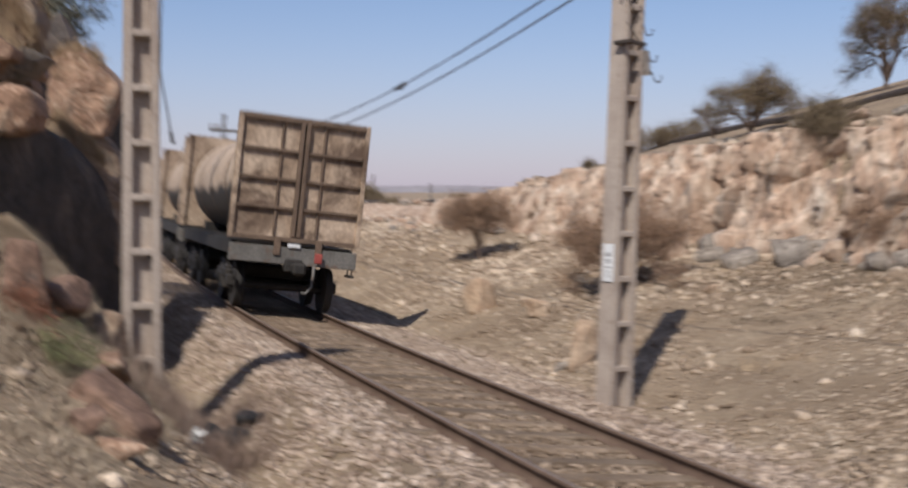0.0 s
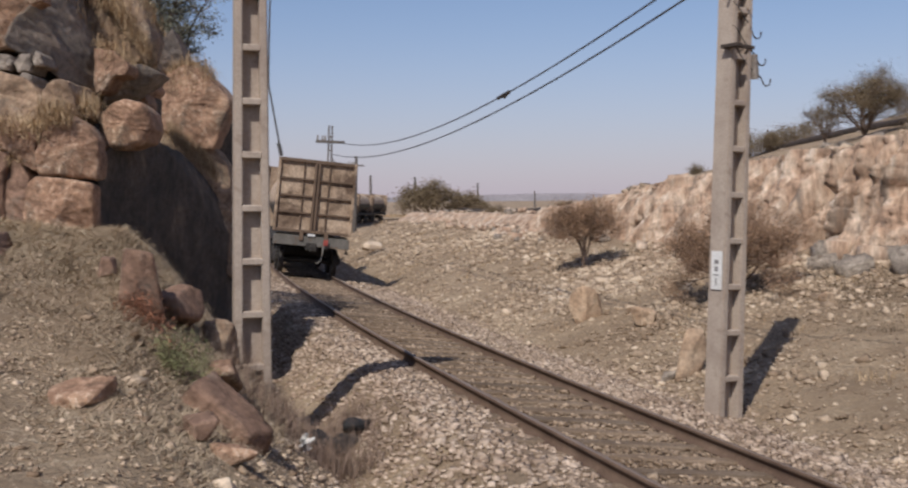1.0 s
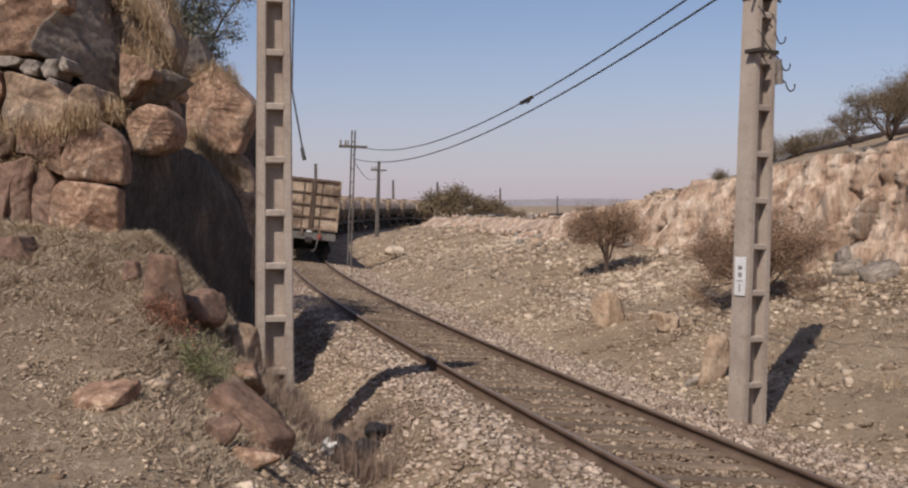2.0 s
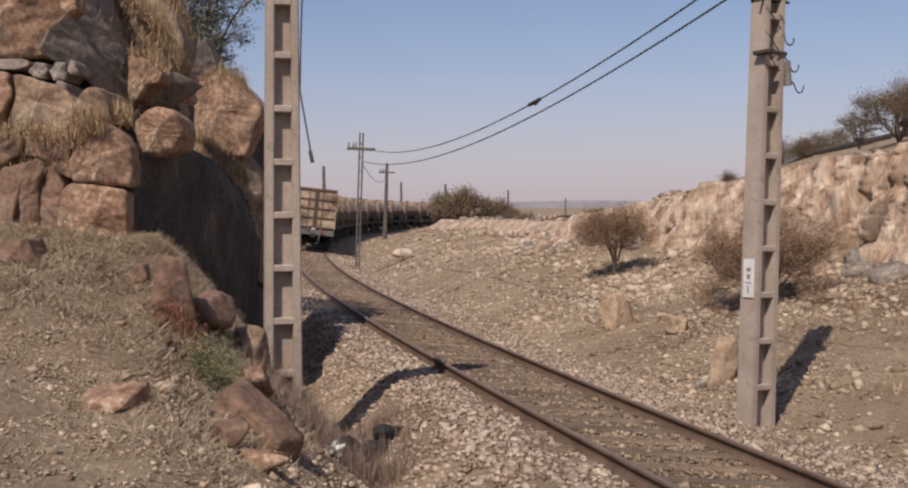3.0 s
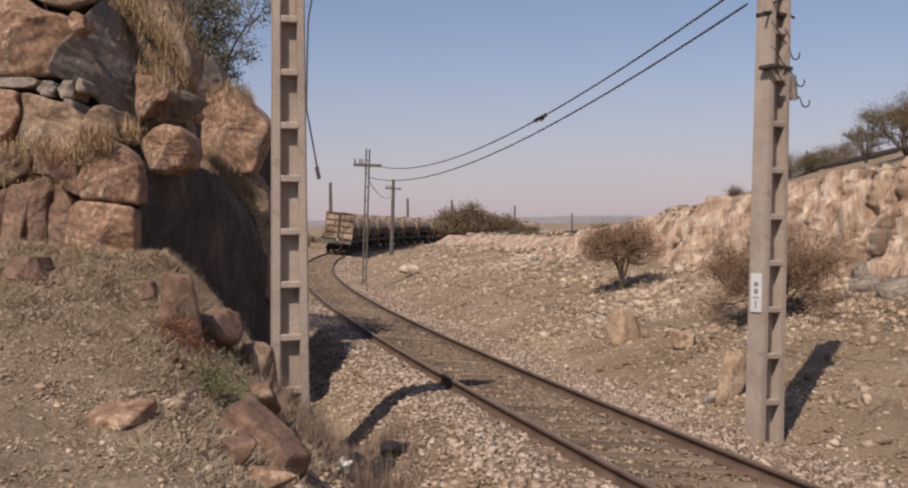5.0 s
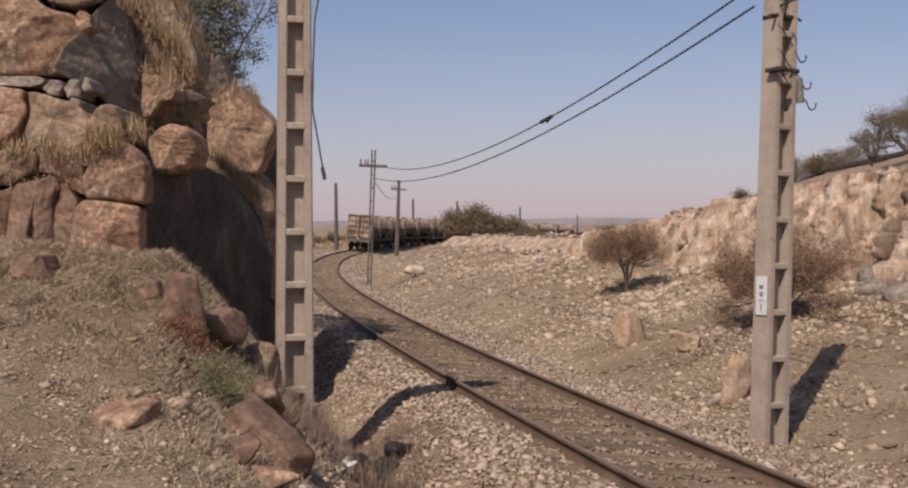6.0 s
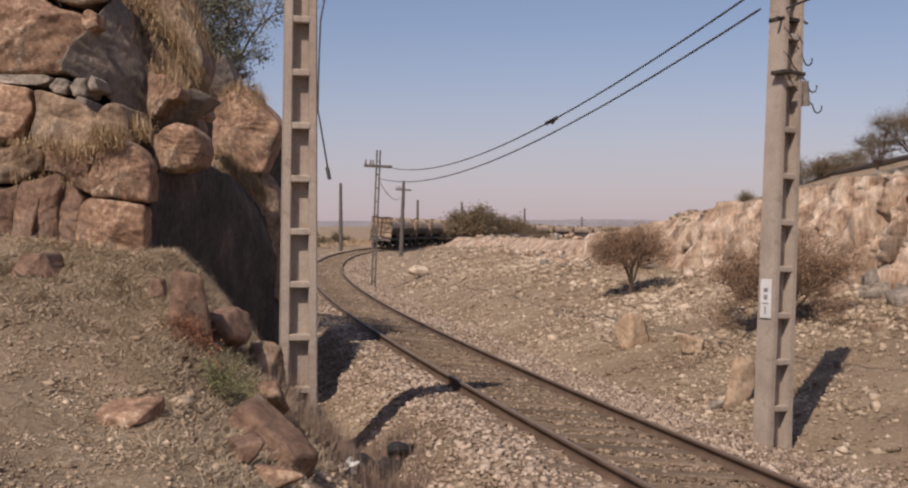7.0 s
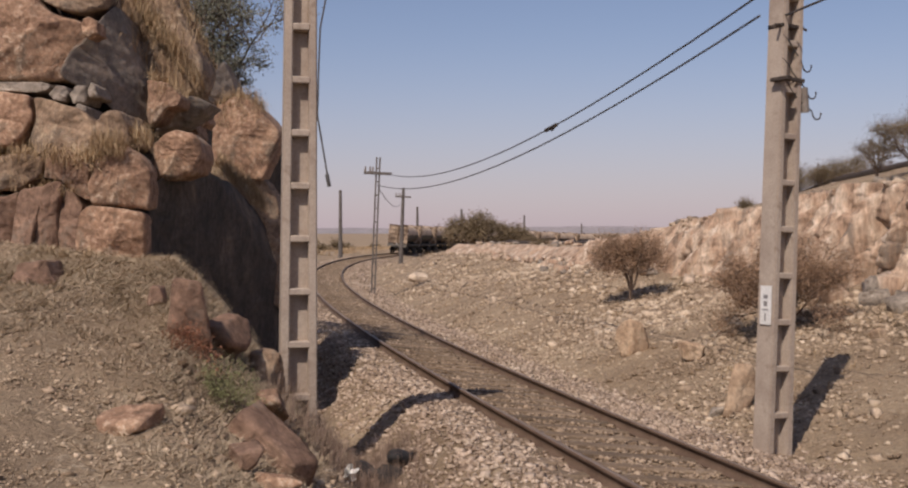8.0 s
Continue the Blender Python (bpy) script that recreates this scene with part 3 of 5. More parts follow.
def concrete_pole(x, y, z, high, first, label, lean=(0, 0), yaw=13.4, w0=0.43, w1=0.335, depth=0.29):
    """A tapered reinforced-concrete post: two flanges, a thin web between, and cross bars that leave a ladder of recesses."""
    root = thing("concrete_pole", pose(x, y, z, lean[0], lean[1], yaw), label, "utility pole", "line of concrete poles")

    def wide(h):
        return w0 + (w1 - w0) * h / high
    fl = 0.105
    for sg in (-1, 1):
        bm = bmesh.new()
        vs = []
        for h in (-0.6, high):
            a, b = sg * wide(h) / 2, sg * (wide(h) / 2 - fl * (1 - 0.2 * max(h, 0) / high))
            vs += [bm.verts.new((u, v, h)) for u, v in ((a, -depth / 2), (b, -depth / 2), (b, depth / 2), (a, depth / 2))]
        for f in ((0, 1, 2, 3), (4, 5, 6, 7), (0, 1, 5, 4), (1, 2, 6, 5), (2, 3, 7, 6), (3, 0, 4, 7)):
            bm.faces.new([vs[i] for i in f])
        bmesh.ops.bevel(bm, geom=bm.edges[:], offset=0.014, segments=2, affect="EDGES")
        part("flange", bm, CONCRETE, root)
    bm = bmesh.new()
    vs = []
    for h in (-0.6, high):
        a = wide(h) / 2 - 0.09
        vs += [bm.verts.new((u, v, h)) for u, v in ((-a, -0.012), (a, -0.012), (a, 0.012), (-a, 0.012))]
    for f in ((0, 1, 2, 3), (4, 5, 6, 7), (0, 1, 5, 4), (1, 2, 6, 5), (2, 3, 7, 6), (3, 0, 4, 7)):
        bm.faces.new([vs[i] for i in f])
    part("web", bm, CONCRETE, root)
    h = first
    while h < high - 0.1:
        bm = bmesh.new()
        a = wide(h) - 0.15
        box(bm, 0, 0, h, a, depth - 0.012, 0.10, 0.012)
        for v in bm.verts:
            if v.co.z > h and abs(v.co.y) > 0.09:
                v.co.z -= 0.02
        part("cross_bar", bm, CONCRETE, root)
        h += POLE_RUNG
    return root


left_pole = concrete_pole(-1.79, 12.8, -0.25, 6.1, 0.67, "tall grey concrete pole with ladder-like recesses beside the rails", lean=(0, 0.55))
right_pole = concrete_pole(4.115, 14.5, -0.62, 6.4, 0.55, "grey concrete pole with iron hooks and a white number plate", lean=(0, 2.3), yaw=29.0)


def pole_fittings():
    # number plate on the side of the right pole, its characters as bars
    bm = bmesh.new()
    box(bm, -0.215, -0.02, 1.95, 0.012, 0.19, 0.50, 0.002)
    plate = part("number_plate", bm, WHITE, right_pole, "white painted number plate")
    for k, (zz, hh, ww) in enumerate(((2.06, 0.05, 0.07), (1.97, 0.06, 0.06), (1.89, 0.015, 0.10), (1.80, 0.10, 0.022))):
        bm = bmesh.new()
        box(bm, -0.2225, -0.02, zz, 0.004, ww, hh)
        part("mark", bm, BLACK_PAINT, plate)
    # iron band, bracket and hooks
    bm = bmesh.new()
    box(bm, 0, 0, 5.55, 0.37, 0.27, 0.05, 0.006)
    rod(bm, (-0.185, -0.1, 5.55), (-0.30, -0.12, 5.53), 0.022)
    rod(bm, (0.185, -0.1, 5.55), (0.25, -0.12, 5.53), 0.018)
    part("clamp", bm, IRON, right_pole, "rusty iron clamp")
    bm = bmesh.new()
    box(bm, 0, -0.155, 4.86, 0.40, 0.03, 0.05, 0.006)
    box(bm, -0.23, -0.18, 4.84, 0.10, 0.30, 0.05, 0.006)
    part("bracket", bm, IRON, right_pole, "dark iron bracket")
    bm = bmesh.new()
    rod(bm, (0.23, -0.13, 4.78), (0.26, -0.13, 4.46), 0.045, 0.055, 10)
    part("insulator", bm, PORCELAIN, right_pole, "grey stick insulator")
    for zz, rr in ((5.04, 0.26), (4.70, 0.36), (4.44, 0.46)):
        bm = bmesh.new()
        pts = [(0.12, -0.13, zz + 0.18), (rr - 0.10, -0.14, zz + 0.05)]
        pts += [(rr + 0.075 * math.sin(a), -0.14, zz + 0.02 - 0.075 * math.cos(a)) for a in np.linspace(-1.2, 1.9, 8)]
        pipe(bm, pts, 0.010)
        part("hook", bm, IRON, right_pole, "bent iron hook")
    for zz in (5.32, 5.02, 4.78):
        bm = bmesh.new()
        pipe(bm, [(-0.17, -0.135, zz + 0.1), (-0.08, -0.15, zz + 0.03), (0.02, -0.135, zz - 0.08), (0.14, -0.13, zz - 0.16)], 0.009)
        part("loose_wire", bm, WIRE, right_pole)
    # cable hanging down the left pole
    bm = bmesh.new()
    pipe(bm, [(0.36, -0.10, 6.4), (0.33, -0.10, 5.5), (0.28, -0.11, 5.2), (0.215, -0.12, 4.85), (0.20, -0.12, 4.4), (0.19, -0.12, 3.85), (0.33, -0.13, 3.05)], 0.010)
    rod(bm, (0.30, -0.13, 3.19), (0.33, -0.13, 3.05), 0.022)
    part("hanging_cable", bm, WIRE, left_pole, "cut cable hanging loose")


pole_fittings()


def far_pole(x, y, top, label, arms=True, lean=0.0, lattice=False, r=0.13):
    z = ground_z(x, y) - 0.2
    hi = top - z
    root = thing("line_pole", pose(x, y, z, 0, lean, 5), label, "utility pole", "line of concrete poles")
    bm = bmesh.new()
    if lattice:
        for sg in (-1, 1):
            box(bm, sg * 0.075, 0, hi / 2, 0.075, 0.16, hi, 0.01)
        k = 0.4
        while k < hi:
            box(bm, 0, 0, k, 0.17, 0.14, 0.06)
            k += 0.62
    else:
        bmesh.ops.create_cone(bm, cap_ends=True, segments=8, radius1=r * 1.25, radius2=r * 0.8, depth=hi, matrix=Matrix.Translation((0, 0, hi / 2)))
    part("post", bm, POLE_WOOD, root)
    if arms:
        bm = bmesh.new()
        box(bm, 0.0, -0.12, hi - 0.75, 1.30, 0.10, 0.13, 0.01)
        part("cross_arm", bm, POLE_WOOD, root)
        for u in (-0.58, -0.36, -0.24):
            bm = bmesh.new()
            rod(bm, (u, -0.12, hi - 0.70), (u, -0.12, hi - 0.46), 0.05, 0.035)
            part("insulator", bm, PORCELAIN, root)
    return root


far_pole(-3.75, 52.0, 5.75, "slender concrete lattice pole with a cross arm", True, 2.4, True)
far_pole(-4.4, 93.0, 5.95, "slender weathered pole with a small cross arm", True, 2.2, False, 0.15)
far_pole(-12.6, 125.0, 6.95, "thin weathered pole on the outer side of the bend", False, 0, False, 0.20)
far_pole(-5.5, 170.0, 6.1, "thin weathered pole beyond the train", False, 0, False, 0.20)
far_pole(1.3, 195.0, 6.3, "thin weathered pole beyond the train", False, 0.5, False, 0.22)
far_pole(15.2, 242.0, 5.9, "thin weathered pole far down the line", False, 0, False, 0.22)
far_pole(35.5, 312.0, 4.6, "thin weathered pole far down the line", False, 0, False, 0.22)


def wire(name, a, b, sag, r, label, knot=None):
    a, b = Vector(a), Vector(b)
    pts = [a.lerp(b, t) - Vector((0, 0, sag * 4 * t * (1 - t))) for t in np.linspace(0, 1, 33)]
    bm = bmesh.new()
    pipe(bm, pts, r, 6)
    me = bpy.data.meshes.new(name)
    bm.to_mesh(me)
    bm.free()
    me.materials.append(WIRE)
    ob = tagged(new(name, me), label, "cable", "overhead cables")
    if knot:
        i = int(knot * 32)
        bm = bmesh.new()
        rod(bm, pts[i], pts[i + 1].lerp(pts[i], 0.3), r * 2.6)
        rod(bm, pts[i], pts[i] + (pts[i + 1] - pts[i]) * 0.3 - Vector((0, 0, 0.06)), r * 1.8)
        part("splice", bm, IRON, ob, "bulky cable splice")
    return ob


wire("overhead_cable", (3.90, 14.35, 5.03), (-3.5, 51.9, 4.45), 0.90, 0.016, "dull overhead cable sagging along the track")
wire("overhead_cable", (3.95, 14.30, 5.33), (-3.2, 51.8, 5.0), 0.95, 0.016, "dull overhead cable with a splice sagging along the track", 0.27)
wire("overhead_cable", (4.25, 14.4, 5.05), (7.6, 6.0, 6.2), 0.1, 0.016, "dull overhead cable running on beyond the pole")
wire("overhead_cable", (-3.5, 52.0, 4.4), (-4.4, 93, 4.6), 0.5, 0.018, "thin sagging cable between far poles")


# ---- the goods train ----
WAGON_PITCH = 9.8
BODY_LONG = 9.0
W, ZB, ZT = 2.54, 1.36, 3.74      # end wall: width, foot and top over the rails


def end_wall(parent, y, out, label):
    """A tall ribbed steel end wall at y; out is +1 or -1, the side that carries the ribs."""
    bm = bmesh.new()
    box(bm, 0, y, (ZB + ZT) / 2, W - 0.06, 0.03, ZT - ZB - 0.04)
    wall = part("end_wall", bm, PANEL, parent, label)

    def bar(name, cx, cz, sx, sz, deep, mat=RIB):
        b = bmesh.new()
        box(b, cx, y + out * (0.016 + deep / 2), cz, sx, deep, sz, 0.008)
        part(name, b, mat, wall)
    mid = (ZB + ZT) / 2
    for cx in (-W / 2 + 0.045, W / 2 - 0.045):
        b = bmesh.new()
        box(b, cx, y, mid, 0.09, 0.20, ZT - ZB, 0.01)
        part("corner_post", b, PANEL, wall)
    bar("top_rail", 0, ZT - 0.055, W - 0.19, 0.11, 0.10)
    bar("bottom_rail", 0, ZB + 0.045, W - 0.19, 0.09, 0.09)
    for cx in (-0.055, 0.055):
        bar("centre_post", cx, mid, 0.075, ZT - ZB - 0.21, 0.11)
    for cx in (-0.42, 0.40):
        bar("stiffener", cx, mid, 0.045, ZT - ZB - 0.21, 0.05)
    for k in (1, 2, 3):
        zz = ZB + 0.09 + (ZT - ZB - 0.2) * k / 4
        for a, b_ in ((-W / 2 + 0.10, -0.10), (0.10, W / 2 - 0.10)):
            bar("rib", (a + b_) / 2, zz, b_ - a, 0.06, 0.085)
    return wall


def build_wagon():
    root = thing("tank_wagon", Matrix(), "dusty cream tank wagon with tall ribbed tan steel end walls", "railway wagon", "wagons of the goods train")
    y0, y1 = 0.0, BODY_LONG
    end_wall(root, y0 + 0.12, -1, "dusty tan ribbed steel end wall with rust stains")
    end_wall(root, y1 - 0.12, 1, "dusty tan ribbed steel end wall with rust stains")
    # tank with domed ends
    bm = bmesh.new()
    R, zc, n = 1.12, 2.50, 40
    ring = [(y0 + 0.45, 0.30), (y0 + 0.52, 0.62), (y0 + 0.68, 0.88), (y0 + 0.92, 0.99), (y0 + 1.1, 1.0)]
    ring += [(y0 + 1.1 + (y1 - y0 - 2.2) * k / 8, 1.0) for k in range(1, 9)]
    ring += [(y1 - 0.92, 0.99), (y1 - 0.68, 0.88), (y1 - 0.52, 0.62), (y1 - 0.45, 0.30)]
    rows_ = [[bm.verts.new((R * f * math.cos(6.2832 * i / n), y, zc + R * f * math.sin(6.2832 * i / n))) for i in range(n)] for y, f in ring]
    for a, b in zip(rows_[:-1], rows_[1:]):
        for i in range(n):
            bm.faces.new((a[i], a[(i + 1) % n], b[(i + 1) % n], b[i]))
    bm.faces.new(rows_[0])
    bm.faces.new(rows_[-1])
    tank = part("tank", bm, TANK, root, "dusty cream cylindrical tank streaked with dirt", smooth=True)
    for y in (y0 + 2.2, (y0 + y1) / 2, y1 - 2.2):
        bm = bmesh.new()
        bmesh.ops.create_cone(bm, cap_ends=False, segments=40, radius1=R + 0.012, radius2=R + 0.012, depth=0.09, matrix=Matrix.Translation((0, y, zc)) @ pose(0, 0, 0, 90))
        part("band", bm, RIB, tank)
    bm = bmesh.new()
    rod(bm, (0, (y0 + y1) / 2, zc + R - 0.1), (0, (y0 + y1) / 2, zc + R + 0.14), 0.30, seg=20)
    rod(bm, (0, (y0 + y1) / 2, zc + R + 0.14), (0, (y0 + y1) / 2, zc + R + 0.18), 0.33, seg=20)
    part("hatch", bm, RIB, tank, "round filling hatch")
    for y in (y0 + 1.9, y1 - 1.9):
        bm = bmesh.new()
        box(bm, 0, y, 1.42, 1.7, 0.35, 0.26, 0.02)
        part("saddle", bm, STEEL_DARK, root)
    # frame
    bm = bmesh.new()
    for x in (-1.12, 1.12):
        box(bm, x, (y0 + y1) / 2, 1.17, 0.10, y1 - y0 - 0.3, 0.26, 0.008)
    box(bm, 0, (y0 + y1) / 2, 1.12, 0.45, y1 - y0 - 0.3, 0.32, 0.01)
    part("underframe", bm, STEEL_DARK, root)
    bm = bmesh.new()
    box(bm, 0, (y0 + y1) / 2, 1.315, 2.30, y1 - y0 - 0.1, 0.02)
    part("deck", bm, STEEL_DARK, root)
    for y, out in ((y0 + 0.05, -1), (y1 - 0.05, 1)):
        bm = bmesh.new()
        box(bm, 0, y, 1.10, 2.46, 0.12, 0.33, 0.012)
        head = part("headstock", bm, STEEL_GREY, root, "faded grey steel end beam")
        bm = bmesh.new()
        box(bm, 0, y + out * 0.02, 0.92, 0.34, 0.24, 0.26, 0.03)
        box(bm, 0, y + out * 0.24, 0.88, 0.16, 0.36, 0.18, 0.04)
        box(bm, 0.05, y + out * 0.44, 0.88, 0.26, 0.14, 0.24, 0.05)
        part("coupler", bm, STEEL_DARK, root, "grimy black knuckle coupler")
        for x in (-0.34, 0.46):
            bm = bmesh.new()
            box(bm, x, y + out * 0.075, 1.27, 0.13, 0.05, 0.34, 0.01)
            part("bracket", bm, RIB, head)
        bm = bmesh.new()
        pipe(bm, [(0.40, y + out * 0.10, 0.95), (0.38, y + out * 0.20, 0.75), (0.34, y + out * 0.26, 0.55), (0.24, y + out * 0.30, 0.42), (0.16, y + out * 0.30, 0.44)], 0.028, 8)
        part("brake_hose", bm, STEEL_GREY, root, "dusty hanging brake hose")
        for x in (-1.18, 1.18):
            bm = bmesh.new()
            box(bm, x, y - out * 0.18, 0.80, 0.10, 0.36, 0.05, 0.006)
            rod(bm, (x, y - out * 0.02, 0.80), (x, y - out * 0.02, 1.0), 0.014)
            rod(bm, (x, y - out * 0.34, 0.80), (x, y - out * 0.34, 1.0), 0.014)
            part("step", bm, STEEL_DARK, root)
    # bogies
    for yb in (y0 + 1.75, y1 - 1.75):
        bm = bmesh.new()
        for x in (-1.02, 1.02):
            box(bm, x, yb, 0.62, 0.12, 1.2, 0.16, 0.02)
            box(bm, x, yb - 0.78, 0.50, 0.14, 0.34, 0.22, 0.03)
            box(bm, x, yb + 0.78, 0.50, 0.14, 0.34, 0.22, 0.03)
            box(bm, x, yb, 0.36, 0.12, 0.7, 0.10, 0.02)
            for k in (-0.14, 0.14):
                rod(bm, (x, yb + k, 0.40), (x, yb + k, 0.58), 0.09)
        box(bm, 0, yb, 0.70, 2.0, 0.42, 0.24, 0.02)
        bogie = part("bogie", bm, STEEL_DARK, root, "grimy black steel bogie")
        for ya in (yb - 0.82, yb + 0.82):
            bm = bmesh.new()
            rod(bm, (-1.06, 0, 0), (1.06, 0, 0), 0.075, seg=12)
            for x in (-0.83, 0.83):
                sg = 1 if x > 0 else -1
                rod(bm, (x - 0.0, 0, 0), (x + sg * 0.125, 0, 0), 0.45, 0.435, seg=32)
                rod(bm, (x - sg * 0.03, 0, 0), (x, 0, 0), 0.48, 0.48, seg=32)
                rod(bm, (x + sg * 0.12, 0, 0), (x + sg * 0.15, 0, 0), 0.13, seg=16)
                for a in range(5):
                    c = 6.2832 * a / 5
                    rod(bm, (x + sg * 0.12, 0.27 * math.cos(c), 0.27 * math.sin(c)), (x + sg * 0.128, 0.27 * math.cos(c), 0.27 * math.sin(c)), 0.05, seg=8)
            ws = part("wheelset", bm, STEEL_DARK, bogie)
            ws.location = (0, ya, 0.45)
    return root


WAGONS = [build_wagon()]
for _ in range(12):
    WAGONS.append(copy_thing(WAGONS[0], Matrix()))
# tail marks that only the last wagon carries
_b = bmesh.new()
box(_b, 0.46, -0.10, 1.10, 0.15, 0.04, 0.19, 0.01)
part("tail_marker", _b, RED_PAINT, WAGONS[0], "faded red tail marker")
_b = bmesh.new()
box(_b, -0.02, -0.04, 1.30, 0.24, 0.03, 0.07, 0.006)
part("name_plate", _b, WHITE, WAGONS[0], "small pale plate")


# ---- boulders of the cliff above the ditch ----
def waves(q, rg, size, amp, octaves=6):
    """Smooth random relief over points, halving in size octave by octave."""
    d = 0
    for i in range(octaves):
        ax = rg.normal(0, 1, (3, q.shape[1]))
        g = np.sin(q @ ax.T * (2.0 * 1.9 ** i / size) + rg.uniform(0, 6.28, 3))
        d = d + amp / 1.65 ** i * (g[:, 0] * g[:, 1] + 0.6 * g[:, 2])
    return d


def block(outline, front, lean, deep, rounded, rough, facets, seed, mat, label, name="boulder", kind=""):
    """A jointed block of the cliff: an outline (x, z) at depth front, its face leaning and broken into facets, running back into the hill."""
    rg = np.random.default_rng(seed)
    p = np.array(outline, float)
    c = p.mean(0)
    p = p - c
    if np.sum(p[:, 0] * np.roll(p[:, 1], -1) - p[:, 1] * np.roll(p[:, 0], -1)) < 0:
        p = p[::-1]
    # even points round the rim, with chipped corners
    n = 112
    q = np.vstack([p, p[:1]])
    run = np.concatenate([[0], np.cumsum(np.linalg.norm(np.diff(q, axis=0), axis=1))])
    at = np.linspace(0, run[-1], n, endpoint=False)
    rim = np.column_stack([np.interp(at, run, q[:, 0]), np.interp(at, run, q[:, 1])])
    soft = sum(np.roll(rim, k, 0) for k in (-2, -1, 0, 1, 2)) / 5
    size = float(np.sqrt(np.ptp(p[:, 0]) * np.ptp(p[:, 1])))
    soft = soft * (1 + waves(soft, rg, size * 0.7, 0.012, 5) / max(size, 0.3) * 2)[:, None]
    radii = np.concatenate([np.linspace(0, 0.9, 17), [0.93, 0.955, 0.975, 0.99, 1.0]])
    flat = (radii[:, None, None] * soft[None]).reshape(-1, 2)
    edge = np.repeat(1 - radii, n) * np.tile(np.linalg.norm(soft, axis=1), len(radii))
    k = np.clip(1 - edge / rounded, 0, 1)
    y = rounded * (1 - np.sqrt(1 - np.minimum(k, 0.999) ** 2))
    # broken facets: the deepest of a few slanting planes
    cuts = [rg.normal(0, 0.22, 2) @ flat.T + rg.uniform(-0.10, 0.02) * size for _ in range(facets)]
    y = y + np.maximum(np.max(cuts, axis=0), -0.02 * size) * 0.8
    y = y + waves(flat, rg, size * 0.6, rough * size * 0.6) + waves(flat, rg, 0.16, 0.010, 3)
    y = y + lean[0] * flat[:, 0] + lean[1] * flat[:, 1]
    V = [np.column_stack([flat[:, 0], y, flat[:, 1]])]
    last = V[0][-n:]
    for f in (0.04, 0.12, 0.25, 0.45, 0.7, 1.0):
        ring = last.copy()
        ring[:, 1] += deep * f
        ring[:, [0, 2]] *= 1 - 0.06 * f
        ring[:, [0, 2]] *= (1 + waves(ring, rg, size * 0.5, 0.02, 5))[:, None]
        V.append(ring)
    V.append(np.repeat(V[-1].mean(0)[None], n, 0))
    V = np.vstack(V)
    rows = len(V) // n
    i = (np.arange(rows - 1)[:, None] * n + np.arange(n)[None]).ravel()
    j = (np.arange(rows - 1)[:, None] * n + (np.arange(n)[None] + 1) % n).ravel()
    F = np.column_stack([i, i + n, j + n, j])
    ob = new(name, mesh_of(name, V, F, mat))
    ob.matrix_world = pose(float(c[0]), front, float(c[1]))
    return tagged(ob, label, "rock", kind=kind)


